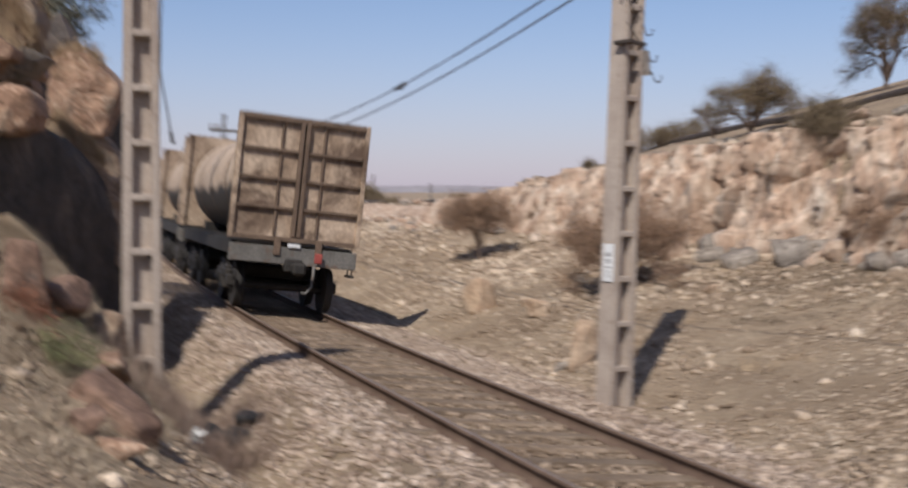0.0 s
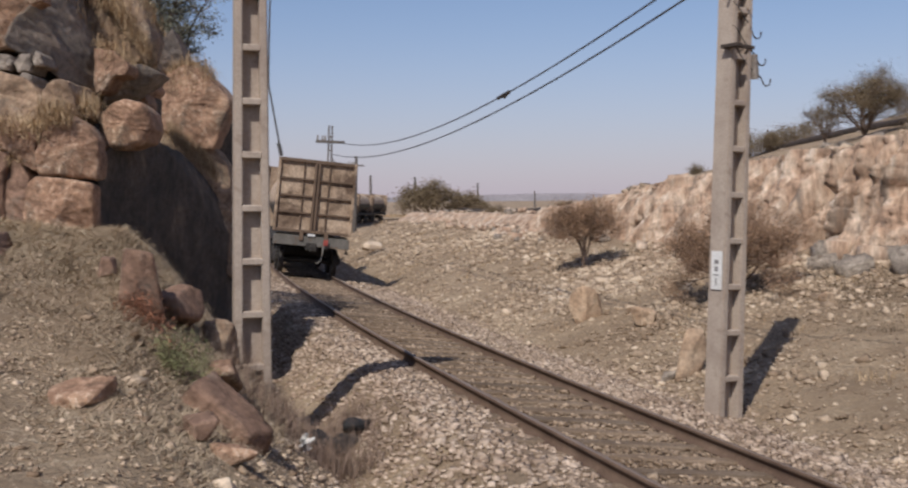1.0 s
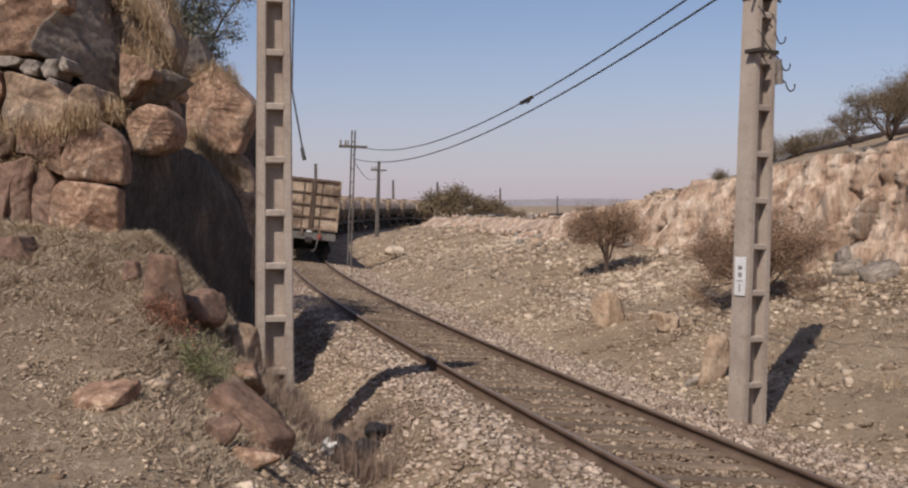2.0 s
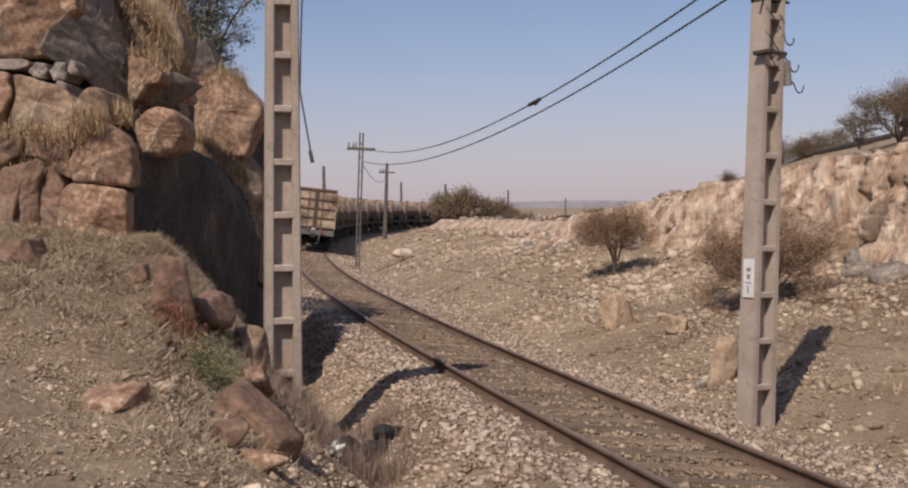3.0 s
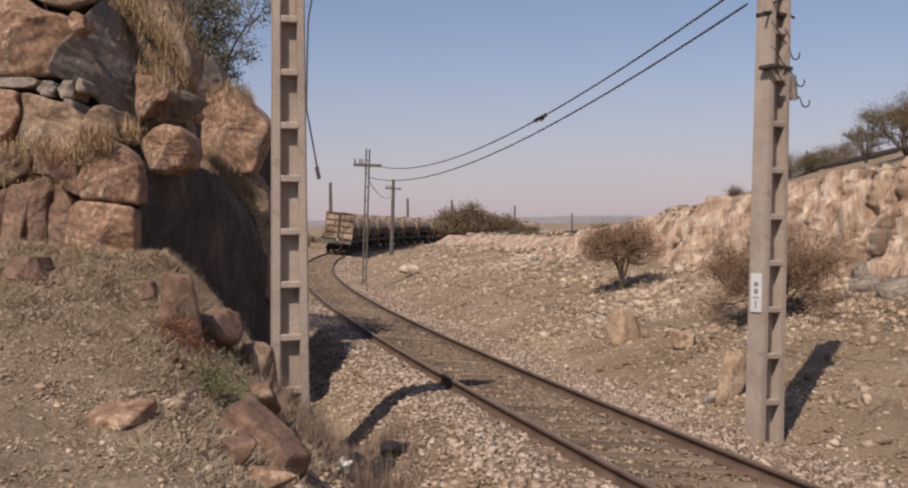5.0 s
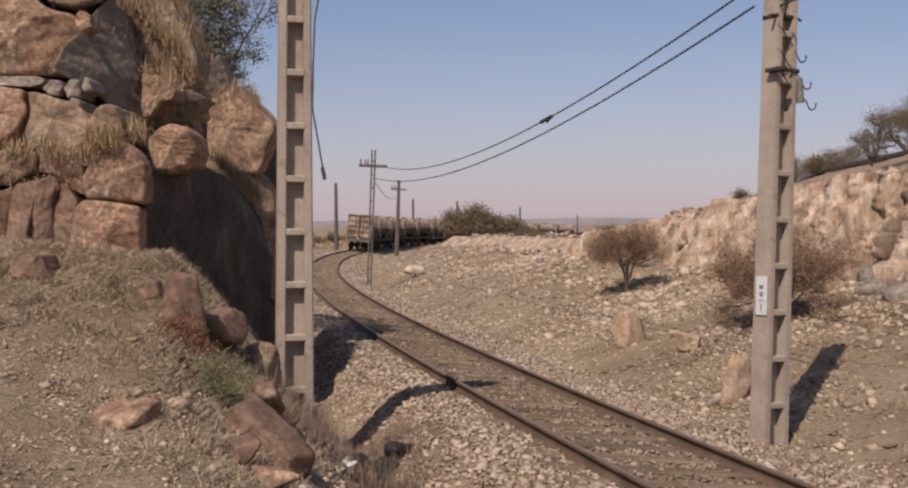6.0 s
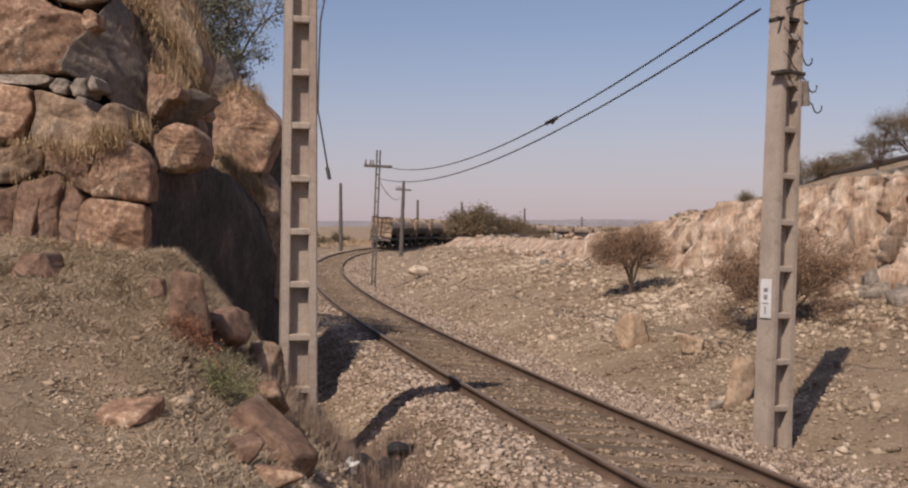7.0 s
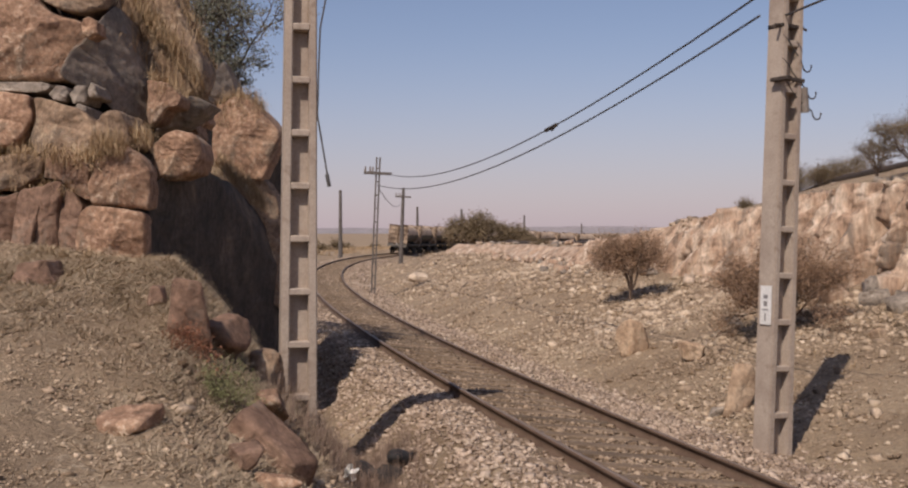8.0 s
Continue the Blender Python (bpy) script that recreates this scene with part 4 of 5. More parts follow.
def cliff():
    core = "weathered brown rock mass of the cliff beside the cutting, coloured shade-dark"
    # dark backing masses: the gap shade between boulders is in their colour
    rock(-7.8, 16.8, 1.8, 5.2, 4.2, 6.2, rz=4, seed=42, mat=STAIN_SHADE_ROCK, label=core, name="rock_face", sub=5, cuts=3, rough=0.03, kind="structure", square=0.93)
    rock(-5.3, 16.4, 1.9, 2.2, 2.6, 4.3, rz=-8, seed=44, mat=STAIN_SHADE_ROCK, label=core, name="rock_face", sub=5, cuts=2, rough=0.03, kind="structure", square=0.95)
    rock(-6.6, 19.2, 2.2, 3.4, 3.2, 4.0, rz=-10, ry=10, seed=43, mat=STAIN_SHADE_ROCK, label=core, name="rock_face", sub=5, cuts=4, rough=0.05, kind="structure", square=0.85)
    block([(-6.61, 5.50), (-5.55, 5.56), (-5.29, 5.18), (-5.03, 5.03), (-4.74, 4.99), (-4.68, 4.77), (-4.86, 4.55), (-4.92, 4.24), (-5.55, 4.19), (-6.52, 4.27)], 14.20, (0.1, 0.15), 1.0, 0.050, 0.03, 5, 700, RED_ROCK, "large squared tan-brown block high on the cliff", "boulder")
    block([(-5.56, 5.57), (-4.50, 5.56), (-4.54, 5.20), (-4.79, 5.09), (-5.04, 5.14), (-5.35, 5.28)], 14.50, (0.1, 0.2), 0.7, 0.050, 0.03, 5, 701, CLIFF, "dark-cracked block topping the cliff", "boulder")
    block([(-4.65, 4.88), (-4.56, 4.98), (-4.43, 4.92), (-4.43, 4.75), (-4.56, 4.69), (-4.62, 4.77)], 14.00, (0.0, 0.1), 0.35, 0.031, 0.03, 5, 702, RED_ROCK, "pale knob of rock in a crack", "boulder")
    block([(-4.88, 4.21), (-4.81, 4.51), (-4.67, 4.77), (-4.58, 5.05), (-4.47, 5.32), (-4.33, 4.83), (-4.18, 4.32), (-4.11, 3.74), (-4.30, 3.70), (-4.59, 4.06)], 14.61, (1.9, 0.1), 2.0, 0.037, 0.02, 5, 703, SHADE_GREY_ROCK, "dark smooth slab leaning in the cliff", "boulder")
    block([(-4.99, 5.94), (-4.15, 5.98), (-3.86, 5.27), (-3.54, 4.64), (-3.60, 4.23), (-3.90, 4.18), (-4.26, 4.30), (-4.53, 4.78), (-4.81, 5.32)], 15.90, (0.2, 0.4), 1.0, 0.074, 0.05, 5, 704, CLIFF, "straw-covered sloping rock of the cliff crest", "boulder")
    block([(-4.45, 4.74), (-4.33, 4.96), (-4.22, 5.08), (-4.18, 4.79), (-4.11, 4.46), (-4.26, 4.41), (-4.36, 4.53)], 15.80, (1.9, -0.1), 1.2, 0.025, 0.03, 5, 705, SHADE_GREY_ROCK, "dark stone standing in the straw", "boulder")
    block([(-4.10, 4.34), (-3.78, 4.25), (-3.58, 4.07), (-3.62, 3.94), (-3.79, 3.91), (-3.90, 3.74), (-4.03, 3.68)], 14.80, (-0.1, 0.15), 0.9, 0.031, 0.03, 5, 706, RED_ROCK, "tan block with a shaded side", "boulder")
    block([(-4.14, 3.61), (-3.98, 3.82), (-3.87, 4.01), (-3.60, 4.15), (-3.37, 4.07), (-3.48, 3.94), (-3.76, 3.75)], 15.40, (0.7, -0.5), 0.7, 0.031, 0.03, 5, 707, SHADE_GREY_ROCK, "dark shaded rock wedged above the hollow", "boulder")
    block([(-3.89, 3.43), (-3.76, 3.57), (-3.58, 3.63), (-3.40, 3.59), (-3.29, 3.47), (-3.27, 3.26), (-3.34, 3.06), (-3.61, 2.96), (-3.86, 2.98), (-3.92, 3.16)], 14.50, (0.1, 0.05), 0.8, 0.087, 0.02, 5, 708, RED_ROCK, "rounded red-brown boulder above the hollow", "boulder")
    block([(-4.46, 4.36), (-4.20, 4.53), (-3.91, 4.74), (-3.61, 4.65), (-3.30, 4.31), (-3.06, 4.03), (-3.36, 3.19), (-3.74, 3.22), (-4.24, 3.54), (-4.40, 3.76)], 19.80, (0.15, 0.1), 2.6, 0.062, 0.03, 5, 709, RED_ROCK, "large red-brown boulder overhanging the cut", "boulder")
    # black stain and the hollow's shade are both in this face's colour
    block([(-3.86, 1.57), (-3.83, 2.28), (-3.78, 3.00), (-3.55, 3.17), (-3.34, 2.54), (-3.21, 1.89), (-3.06, 1.55), (-3.11, -0.26), (-3.75, 0.27), (-3.89, 0.58)], 16.41, (8.3, -0.3), 1.6, 0.062, 0.07, 9, 710, STAIN_SHADE_ROCK, "black-stained overhanging rock face beside the cutting, darkened for shade", "rock_face", kind="structure")
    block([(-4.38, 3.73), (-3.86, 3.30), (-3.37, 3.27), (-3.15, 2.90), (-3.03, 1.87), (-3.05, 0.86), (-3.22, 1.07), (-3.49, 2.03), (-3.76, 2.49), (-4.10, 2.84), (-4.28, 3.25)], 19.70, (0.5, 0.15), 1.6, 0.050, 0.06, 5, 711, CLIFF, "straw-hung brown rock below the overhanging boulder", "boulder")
    block([(-3.46, 3.19), (-3.16, 4.12), (-3.06, 3.37), (-3.10, -0.13), (-3.30, 0.02), (-3.35, 1.23), (-3.39, 1.97)], 20.61, (3.0, -0.1), 2.0, 0.050, 0.04, 5, 712, STAIN_SHADE_ROCK, "shaded brown block under the overhang", "boulder")
    block([(-4.42, 2.54), (-4.26, 2.60), (-3.95, 2.57), (-3.65, 2.51), (-3.64, 2.26), (-3.67, 1.93), (-3.76, 1.47), (-4.46, 1.47), (-4.49, 2.01)], 13.20, (-0.1, 0.08), 0.35, 0.037, 0.03, 5, 713, RED_ROCK, "large squared red-brown boulder at the cliff foot", "boulder")
    block([(-4.33, 2.81), (-4.25, 3.16), (-4.09, 3.24), (-3.91, 3.32), (-3.73, 3.23), (-3.60, 3.03), (-3.59, 2.89), (-3.63, 2.54), (-3.99, 2.59), (-4.29, 2.61)], 13.30, (0.1, 0.12), 0.4, 0.068, 0.03, 5, 714, RED_ROCK, "large rounded red-brown boulder", "boulder")
    block([(-5.83, 2.76), (-5.40, 2.71), (-5.22, 2.78), (-5.30, 1.94), (-5.79, 1.94)], 13.30, (0.3, 0.1), 1.6, 0.037, 0.03, 5, 715, DARK_RED_ROCK, "upright ribbed brown rock column", "boulder")
    block([(-5.15, 2.78), (-4.87, 2.85), (-4.83, 2.80), (-4.97, 1.94), (-5.28, 1.94)], 13.20, (-0.3, 0.08), 1.6, 0.037, 0.03, 5, 716, DARK_RED_ROCK, "upright ribbed brown rock column", "boulder")
    block([(-4.86, 2.84), (-4.70, 2.90), (-4.66, 2.83), (-4.71, 1.94), (-4.96, 1.94)], 13.25, (0.4, 0.1), 1.6, 0.037, 0.03, 5, 717, DARK_RED_ROCK, "upright ribbed brown rock column", "boulder")
    block([(-4.66, 2.86), (-4.52, 2.74), (-4.41, 2.57), (-4.44, 1.94), (-4.73, 1.94)], 13.30, (-0.1, 0.1), 1.6, 0.037, 0.03, 5, 718, DARK_RED_ROCK, "upright ribbed brown rock column", "boulder")
    block([(-5.93, 3.17), (-5.20, 3.23), (-4.98, 3.19), (-4.99, 2.97), (-5.24, 2.80), (-5.90, 2.75)], 13.50, (0.1, 0.15), 1.6, 0.037, 0.03, 5, 719, CLIFF, "weathered brown block in the cliff", "boulder")
    block([(-4.96, 3.23), (-4.60, 3.26), (-4.37, 3.04), (-4.35, 2.64), (-4.56, 2.75), (-4.73, 2.91), (-4.97, 2.94)], 13.45, (-0.2, 0.15), 1.6, 0.037, 0.03, 5, 720, RED_ROCK, "weathered brown block in the cliff", "boulder")
    block([(-6.05, 4.00), (-5.52, 4.01), (-5.23, 3.96), (-5.16, 3.67), (-5.26, 3.47), (-5.40, 3.34), (-6.00, 3.25)], 13.75, (0.1, 0.15), 1.8, 0.037, 0.03, 5, 721, RED_ROCK, "weathered brown block in the cliff", "boulder")
    block([(-5.20, 3.97), (-4.82, 3.86), (-4.54, 3.77), (-4.36, 3.58), (-4.30, 3.25), (-5.09, 3.24), (-5.22, 3.44), (-5.13, 3.67)], 13.70, (-0.1, 0.25), 1.8, 0.037, 0.03, 5, 722, CLIFF, "weathered brown block in the cliff", "boulder")
    block([(-4.35, 3.63), (-4.21, 3.76), (-4.06, 3.76), (-3.98, 3.57), (-3.94, 3.33), (-4.30, 3.25)], 13.60, (0.1, 0.15), 1.2, 0.031, 0.03, 5, 723, CLIFF, "small tan block in the cliff", "boulder")
    block([(-6.16, 4.17), (-5.07, 4.15), (-4.99, 4.08), (-5.22, 4.03), (-6.16, 4.04)], 14.00, (0.0, 0.1), 1.2, 0.019, 0.03, 5, 724, GREY_ROCK, "flat slab in a crack of the cliff", "boulder")
    block([(-4.99, 4.00), (-4.92, 4.10), (-4.80, 4.10), (-4.76, 4.00), (-4.80, 3.89), (-4.94, 3.90)], 13.90, (0, 0.1), 0.6, 0.037, 0.03, 5, 725, GREY_ROCK, "small rounded grey stone wedged in a crack", "boulder")
    block([(-4.76, 3.99), (-4.69, 4.10), (-4.56, 4.10), (-4.53, 3.97), (-4.57, 3.87), (-4.71, 3.87)], 13.90, (0, 0.1), 0.6, 0.037, 0.03, 5, 726, GREY_ROCK, "small rounded grey stone wedged in a crack", "boulder")
    block([(-4.53, 4.03), (-4.49, 4.15), (-4.42, 4.10), (-4.41, 3.97), (-4.50, 3.93)], 13.90, (0, 0.1), 0.6, 0.025, 0.03, 5, 727, GREY_ROCK, "small rounded grey stone wedged in a crack", "boulder")
    block([(-4.69, 3.78), (-4.61, 3.86), (-4.51, 3.83), (-4.49, 3.70), (-4.60, 3.65)], 13.80, (0, 0.1), 0.6, 0.025, 0.03, 5, 728, GREY_ROCK, "small grey stone wedged in a crack", "boulder")
    block([(-4.50, 4.54), (-4.39, 5.07), (-4.19, 5.39), (-4.09, 5.13), (-3.99, 4.85), (-4.19, 4.64)], 20.40, (1.3, 0.0), 1.0, 0.025, 0.03, 5, 729, SHADE_GREY_ROCK, "dark pointed stone on the cliff top", "boulder")
    block([(-4.01, 3.86), (-3.91, 3.97), (-3.79, 3.94), (-3.72, 3.67), (-3.80, 3.63)], 16.40, (0, 0.1), 0.7, 0.019, 0.03, 5, 730, RED_ROCK, "small stone wedged between boulders", "boulder")
    block([(-3.86, 3.89), (-3.85, 4.05), (-3.74, 4.09), (-3.70, 3.96), (-3.77, 3.86)], 16.80, (0, 0.1), 0.7, 0.019, 0.03, 5, 731, RED_ROCK, "small stone wedged between boulders", "boulder")
    block([(-3.97, 4.23), (-3.92, 4.44), (-3.81, 4.52), (-3.77, 4.34), (-3.87, 4.18)], 16.60, (0.2, 0.3), 0.7, 0.019, 0.03, 5, 732, CLIFF, "small tan stone in the straw", "boulder")
    block([(-3.80, 4.28), (-3.78, 4.37), (-3.70, 4.35), (-3.69, 4.26)], 17.00, (0, 0.2), 0.4, 0.012, 0.03, 5, 733, PALE_STONE, "small pale stone on the cliff", "boulder")
    block([(-4.51, 1.72), (-4.46, 1.95), (-4.21, 2.00), (-4.06, 1.72)], 11.40, (0.2, 0.5), 0.45, 0.019, 0.03, 5, 734, DARK_RED_ROCK, "dark wedge-shaped stone on the bank", "boulder")
    # near-black fillers; the shade behind the boulders is put into their colour
    block([(-4.71, 4.60), (-4.26, 4.66), (-3.82, 4.23), (-3.79, 2.90), (-4.57, 2.85)], 17.00, (0.3, 0.1), 0.6, 0.031, 0.04, 5, 735, STAIN_SHADE_ROCK, "shaded rock core behind the boulders", "rock_face", kind="structure")
    block([(-5.79, 5.53), (-4.94, 5.55), (-4.75, 5.01), (-4.26, 4.29), (-4.18, 3.38), (-5.71, 3.37)], 15.50, (0.1, 0.1), 0.5, 0.031, 0.03, 4, 736, STAIN_SHADE_ROCK, "shaded rock core behind the upper boulders", "rock_face", kind="structure")


cliff()


def loose_stones():
    rock(-2.38, 8.17, 0.90, 0.46, 0.42, 0.17, rz=-6, rx=24, seed=51, mat=RED_ROCK, label="flat orange-brown stone lying on the earth", square=0.9, chip=(0.86, 1.15))
    rock(-1.47, 9.05, 0.56, 0.86, 0.46, 0.27, rz=-22, ry=36, seed=53, mat=DARK_RED_ROCK, label="large tilted reddish-brown slab at the ditch edge", square=0.97, chip=(1.15, 1.45), joints=2)
    rock(-1.67, 10.16, 0.72, 0.44, 0.50, 0.54, rz=10, seed=54, mat=RED_ROCK, label="orange-brown block beside the pole")
    rock(-1.96, 11.67, 0.85, 0.40, 0.56, 0.55, rz=0, seed=55, mat=CLIFF, label="tan boulder on the bank edge")
    rock(-2.28, 11.24, 1.25, 0.50, 0.75, 0.58, rz=-20, seed=56, mat=DARK_RED_ROCK, label="brown boulder on the bank edge")
    rock(-2.55, 10.69, 1.51, 0.47, 0.75, 0.72, rz=15, seed=57, mat=DARK_RED_ROCK, label="upright dark red-brown boulder on the bank")
    rock(-1.53, 8.14, 0.64, 0.27, 0.30, 0.23, rz=25, seed=58, mat=DARK_RED_ROCK, label="angular brown stone on the bank")
    rock(-1.27, 8.10, 0.46, 0.36, 0.35, 0.19, rz=5, seed=59, mat=RED_ROCK, label="angular brown stone on the bank")
    rock(-2.98, 11.29, 1.64, 0.25, 0.30, 0.26, rz=5, seed=60, mat=DARK_RED_ROCK, label="small dark stone on the bank")
    rock(3.75, 23.39, 0.06, 0.76, 0.60, 0.84, rz=10, seed=61, mat=TAN_ROCK, label="pointed buff boulder on the stony slope")
    rock(4.52, 21.17, 0.01, 0.55, 0.50, 0.44, rz=10, seed=62, mat=TAN_ROCK, label="low pinkish buff stone on the slope")
    rock(4.44, 17.29, -0.10, 0.86, 0.60, 0.94, rz=10, seed=63, mat=TAN_ROCK, label="tall buff boulder behind the concrete pole", square=0.9)
    rock(4.02, 17.24, -0.49, 0.28, 0.25, 0.21, rz=10, seed=64, mat=GREY_ROCK, label="small grey stone on the slope")
    rock(5.86, 23.56, 0.41, 0.41, 0.40, 0.23, rz=10, seed=65, mat=GREY_ROCK, label="dark-sided stone on the slope")
    rock(7.43, 19.59, 0.48, 0.24, 0.30, 0.24, rz=10, seed=66, mat=TAN_ROCK, label="pale rounded stone on the slope")
    rock(-1.83, 57.87, -0.09, 1.10, 0.80, 0.63, rz=10, seed=67, mat=PALE_STONE, label="pale stone on the far slope")
    rock(4.51, 22.54, 0.02, 0.32, 0.30, 0.22, rz=10, seed=68, mat=PALE_STONE, label="pale flat stone on the slope")


loose_stones()


# ---- the jointed rock face on the inner side of the bend ----
def shard(seed, n=10):
    """An angular splinter of rock in a unit box: the hull of a few points."""
    rg = np.random.default_rng(seed)
    corners = np.array([(x, y, z) for x in (-0.5, 0.5) for y in (-0.5, 0.5) for z in (-0.5, 0.5)])
    pts = corners * rg.uniform(0.62, 1.0, (8, 3))
    pts = np.vstack([pts, rg.uniform(-0.5, 0.5, (n - 8, 3)) * np.array([0.9, 1.0, 0.9])])
    bm = bmesh.new()
    vs = [bm.verts.new(q) for q in pts]
    bmesh.ops.convex_hull(bm, input=vs)
    for v in [v for v in bm.verts if not v.link_faces]:
        bm.verts.remove(v)
    bmesh.ops.triangulate(bm, faces=bm.faces)
    bm.verts.index_update()
    v = np.array([q.co[:] for q in bm.verts])
    f = np.array([[q.index for q in p.verts] for p in bm.faces])
    bm.free()
    return v, f


def broken(px, pz, rg, n, area, step, slope, tilt):
    """Relief of angular flat-topped blocks: the highest of n tilted, many-sided stumps at each point of the face."""
    cx, cz = np.sort(rg.uniform(area[0], area[1], n)), rg.uniform(area[2], area[3], n)
    top, gx, gz = rg.uniform(-1, 1, n) * step, rg.normal(0, tilt, n), rg.normal(0, tilt * 0.6, n)
    side = rg.uniform(0, 6.28, (n, 1)) + np.arange(5) * 1.2566 + rg.uniform(-0.4, 0.4, (n, 5))
    reach = math.sqrt((area[1] - area[0]) * (area[3] - area[2]) / n) * rg.uniform(0.55, 0.8, n)
    out = np.zeros(px.size)
    for k in range(0, px.size, 1500):
        u, w = px[k:k + 1500], pz[k:k + 1500]
        lo, hi = np.searchsorted(cx, (u.min() - 3 * reach.max(), u.max() + 3 * reach.max()))
        dx, dz = u[:, None] - cx[lo:hi], w[:, None] - cz[lo:hi]
        far = np.max([dx * np.cos(side[lo:hi, q]) + dz * np.sin(side[lo:hi, q]) for q in range(5)], axis=0)
        flat = top[lo:hi] + gx[lo:hi] * dx + gz[lo:hi] * dz
        out[k:k + 1500] = np.max(np.minimum(flat, top[lo:hi] + (reach[lo:hi] - far) * slope), axis=1)
    return np.clip(out, -1.6 * step, 1.8 * step)


def outcrop():
    """The jointed face: steep columns and facets stepped before one another, with dark open joints."""
    root = thing("rock_outcrop", Matrix(), "pale buff jointed rock face along the top of the slope", "rock face", kind="structure")
    rg = np.random.default_rng(31)
    sv = np.concatenate([np.arange(7.0, 44.0, 0.055), np.arange(44.0, 112.0, 0.16)])
    uv = np.concatenate([np.linspace(-0.12, 1.0, 58), [1.06, 1.16, 1.35]])
    S, U = [a.ravel() for a in np.meshgrid(sv, uv, indexing="ij")]
    S = S + rg.uniform(-0.022, 0.022, S.size)
    U = U + rg.uniform(-0.007, 0.007, S.size) * (U < 0.95)
    foot, high = wall_lat(S), np.maximum(wall_high(S), 0.3)
    low, lip = (height(*on_line(S, foot + q)[:2]) for q in (-0.1, 2.1))
    z = low + (lip - low) * np.minimum(U, 1.0)
    # columns lean towards the near end
    a, b = S + 0.22 * z + 0.06 * np.sin(3.1 * z + S), z
    d = 0
    wild = np.interp(S, [8, 19, 24, 44], [1.15, 1.1, 0.85, 0.75]) * np.clip(high / 1.6, 0.30, 1.0)
    for n, squash, step, slope, tilt in ((150, 0.30, 0.32, 2.6, 0.30), (1300, 0.30, 0.22, 4.0, 0.6), (6000, 0.5, 0.11, 3.2, 0.8)):
        d = d + broken(a, b * squash, rg, n, (4, 116, -1.0 * squash, 5.5 * squash), step, slope, tilt)
    d = (d - 0.50) * wild + 0.26
    d = d * np.clip((1.35 - U) / 0.30, 0, 1)
    lat = foot + 0.10 + np.interp(U, [-0.12, 0, 1.0, 1.35], [0.0, 0.1, 1.25, 2.5]) - d
    x, y, _ = on_line(S, lat)
    z = np.where(U > 1.1, np.minimum(z, height(x, y)), z + np.interp(U, [0.6, 1.0], [0, 0.10]) * d) - 0.25 * np.clip(U - 1.16, 0, 1)
    nu = len(uv)
    i = (np.arange(len(sv) - 1)[:, None] * nu + np.arange(nu - 1)[None]).ravel()
    face = new("rock_face", mesh_of("rock_face", np.column_stack([x, y, z]), np.column_stack([i, i + nu, i + nu + 1, i + 1]), BUFF_ROCK))
    face.parent = root
    # broken blocks at the foot and on the lip
    rr = random.Random(31)
    raw = [shard(300 + k) for k in range(22)]
    shapes = [mesh_of("slab", v, f, BUFF_ROCK if k < 12 else GREY_ROCK) for k, (v, f) in enumerate(raw)]

    def lay(s, lat, w, dp, h, grey, sink=0.2):
        px, py, _ = (float(q) for q in on_line(s, lat))
        ob = new("slab", rr.choice(shapes[12:] if grey else shapes[:12]))
        ob.parent = root
        ob.matrix_world = pose(px, py, ground_z(px, py) + h * (0.5 - sink), rr.uniform(-25, 25), rr.uniform(-20, 30), rr.uniform(0, 180)) @ Matrix.Diagonal((w, dp, h, 1))
    for _ in range(46):
        s = rr.uniform(10.0, 24.0)
        sz = rr.uniform(0.3, 0.95)
        lay(s, float(wall_lat(s)) + rr.uniform(-0.7, 0.7), sz, sz * 0.8, sz * rr.uniform(0.6, 1.0), rr.random() < 0.75, 0.3)
    for _ in range(60):
        s = rr.uniform(24.0, 60.0)
        sz = rr.uniform(0.18, 0.5)
        lay(s, float(wall_lat(s)) + rr.uniform(-0.8, 0.2), sz, sz * 0.8, sz * 0.7, rr.random() < 0.2)
    for _ in range(70):
        s = rr.uniform(9.0, 80.0)
        sz = rr.uniform(0.15, 0.45)
        lay(s, float(wall_lat(s)) + rr.uniform(1.7, 3.2), sz * 1.3, sz, sz * 0.7, rr.random() < 0.35)


outcrop()


def pipeline():
    """An old dark pipe along the ridge."""
    s = np.arange(17, 92, 1.5)
    lat = np.interp(s, [17, 30, 50, 92], [15.6, 15.5, 14.5, 12.5])
    x, y, _ = on_line(s, lat)
    z = height(x, y) + 0.04
    bm = bmesh.new()
    pts = [Vector((float(a), float(b), float(c))) for a, b, c in zip(x, y, z)]
    pipe(bm, pts, 0.13, 10)
    root = thing("pipeline", Matrix(), "old dark pipe laid along the ridge on low piers", "pipe")
    part("pipe", bm, IRON, root)
    for p in pts[::3]:
        bm = bmesh.new()
        box(bm, p.x, p.y, p.z - 0.2, 0.4, 0.3, 0.3, 0.02)
        part("pier", bm, CONCRETE, root)


pipeline()


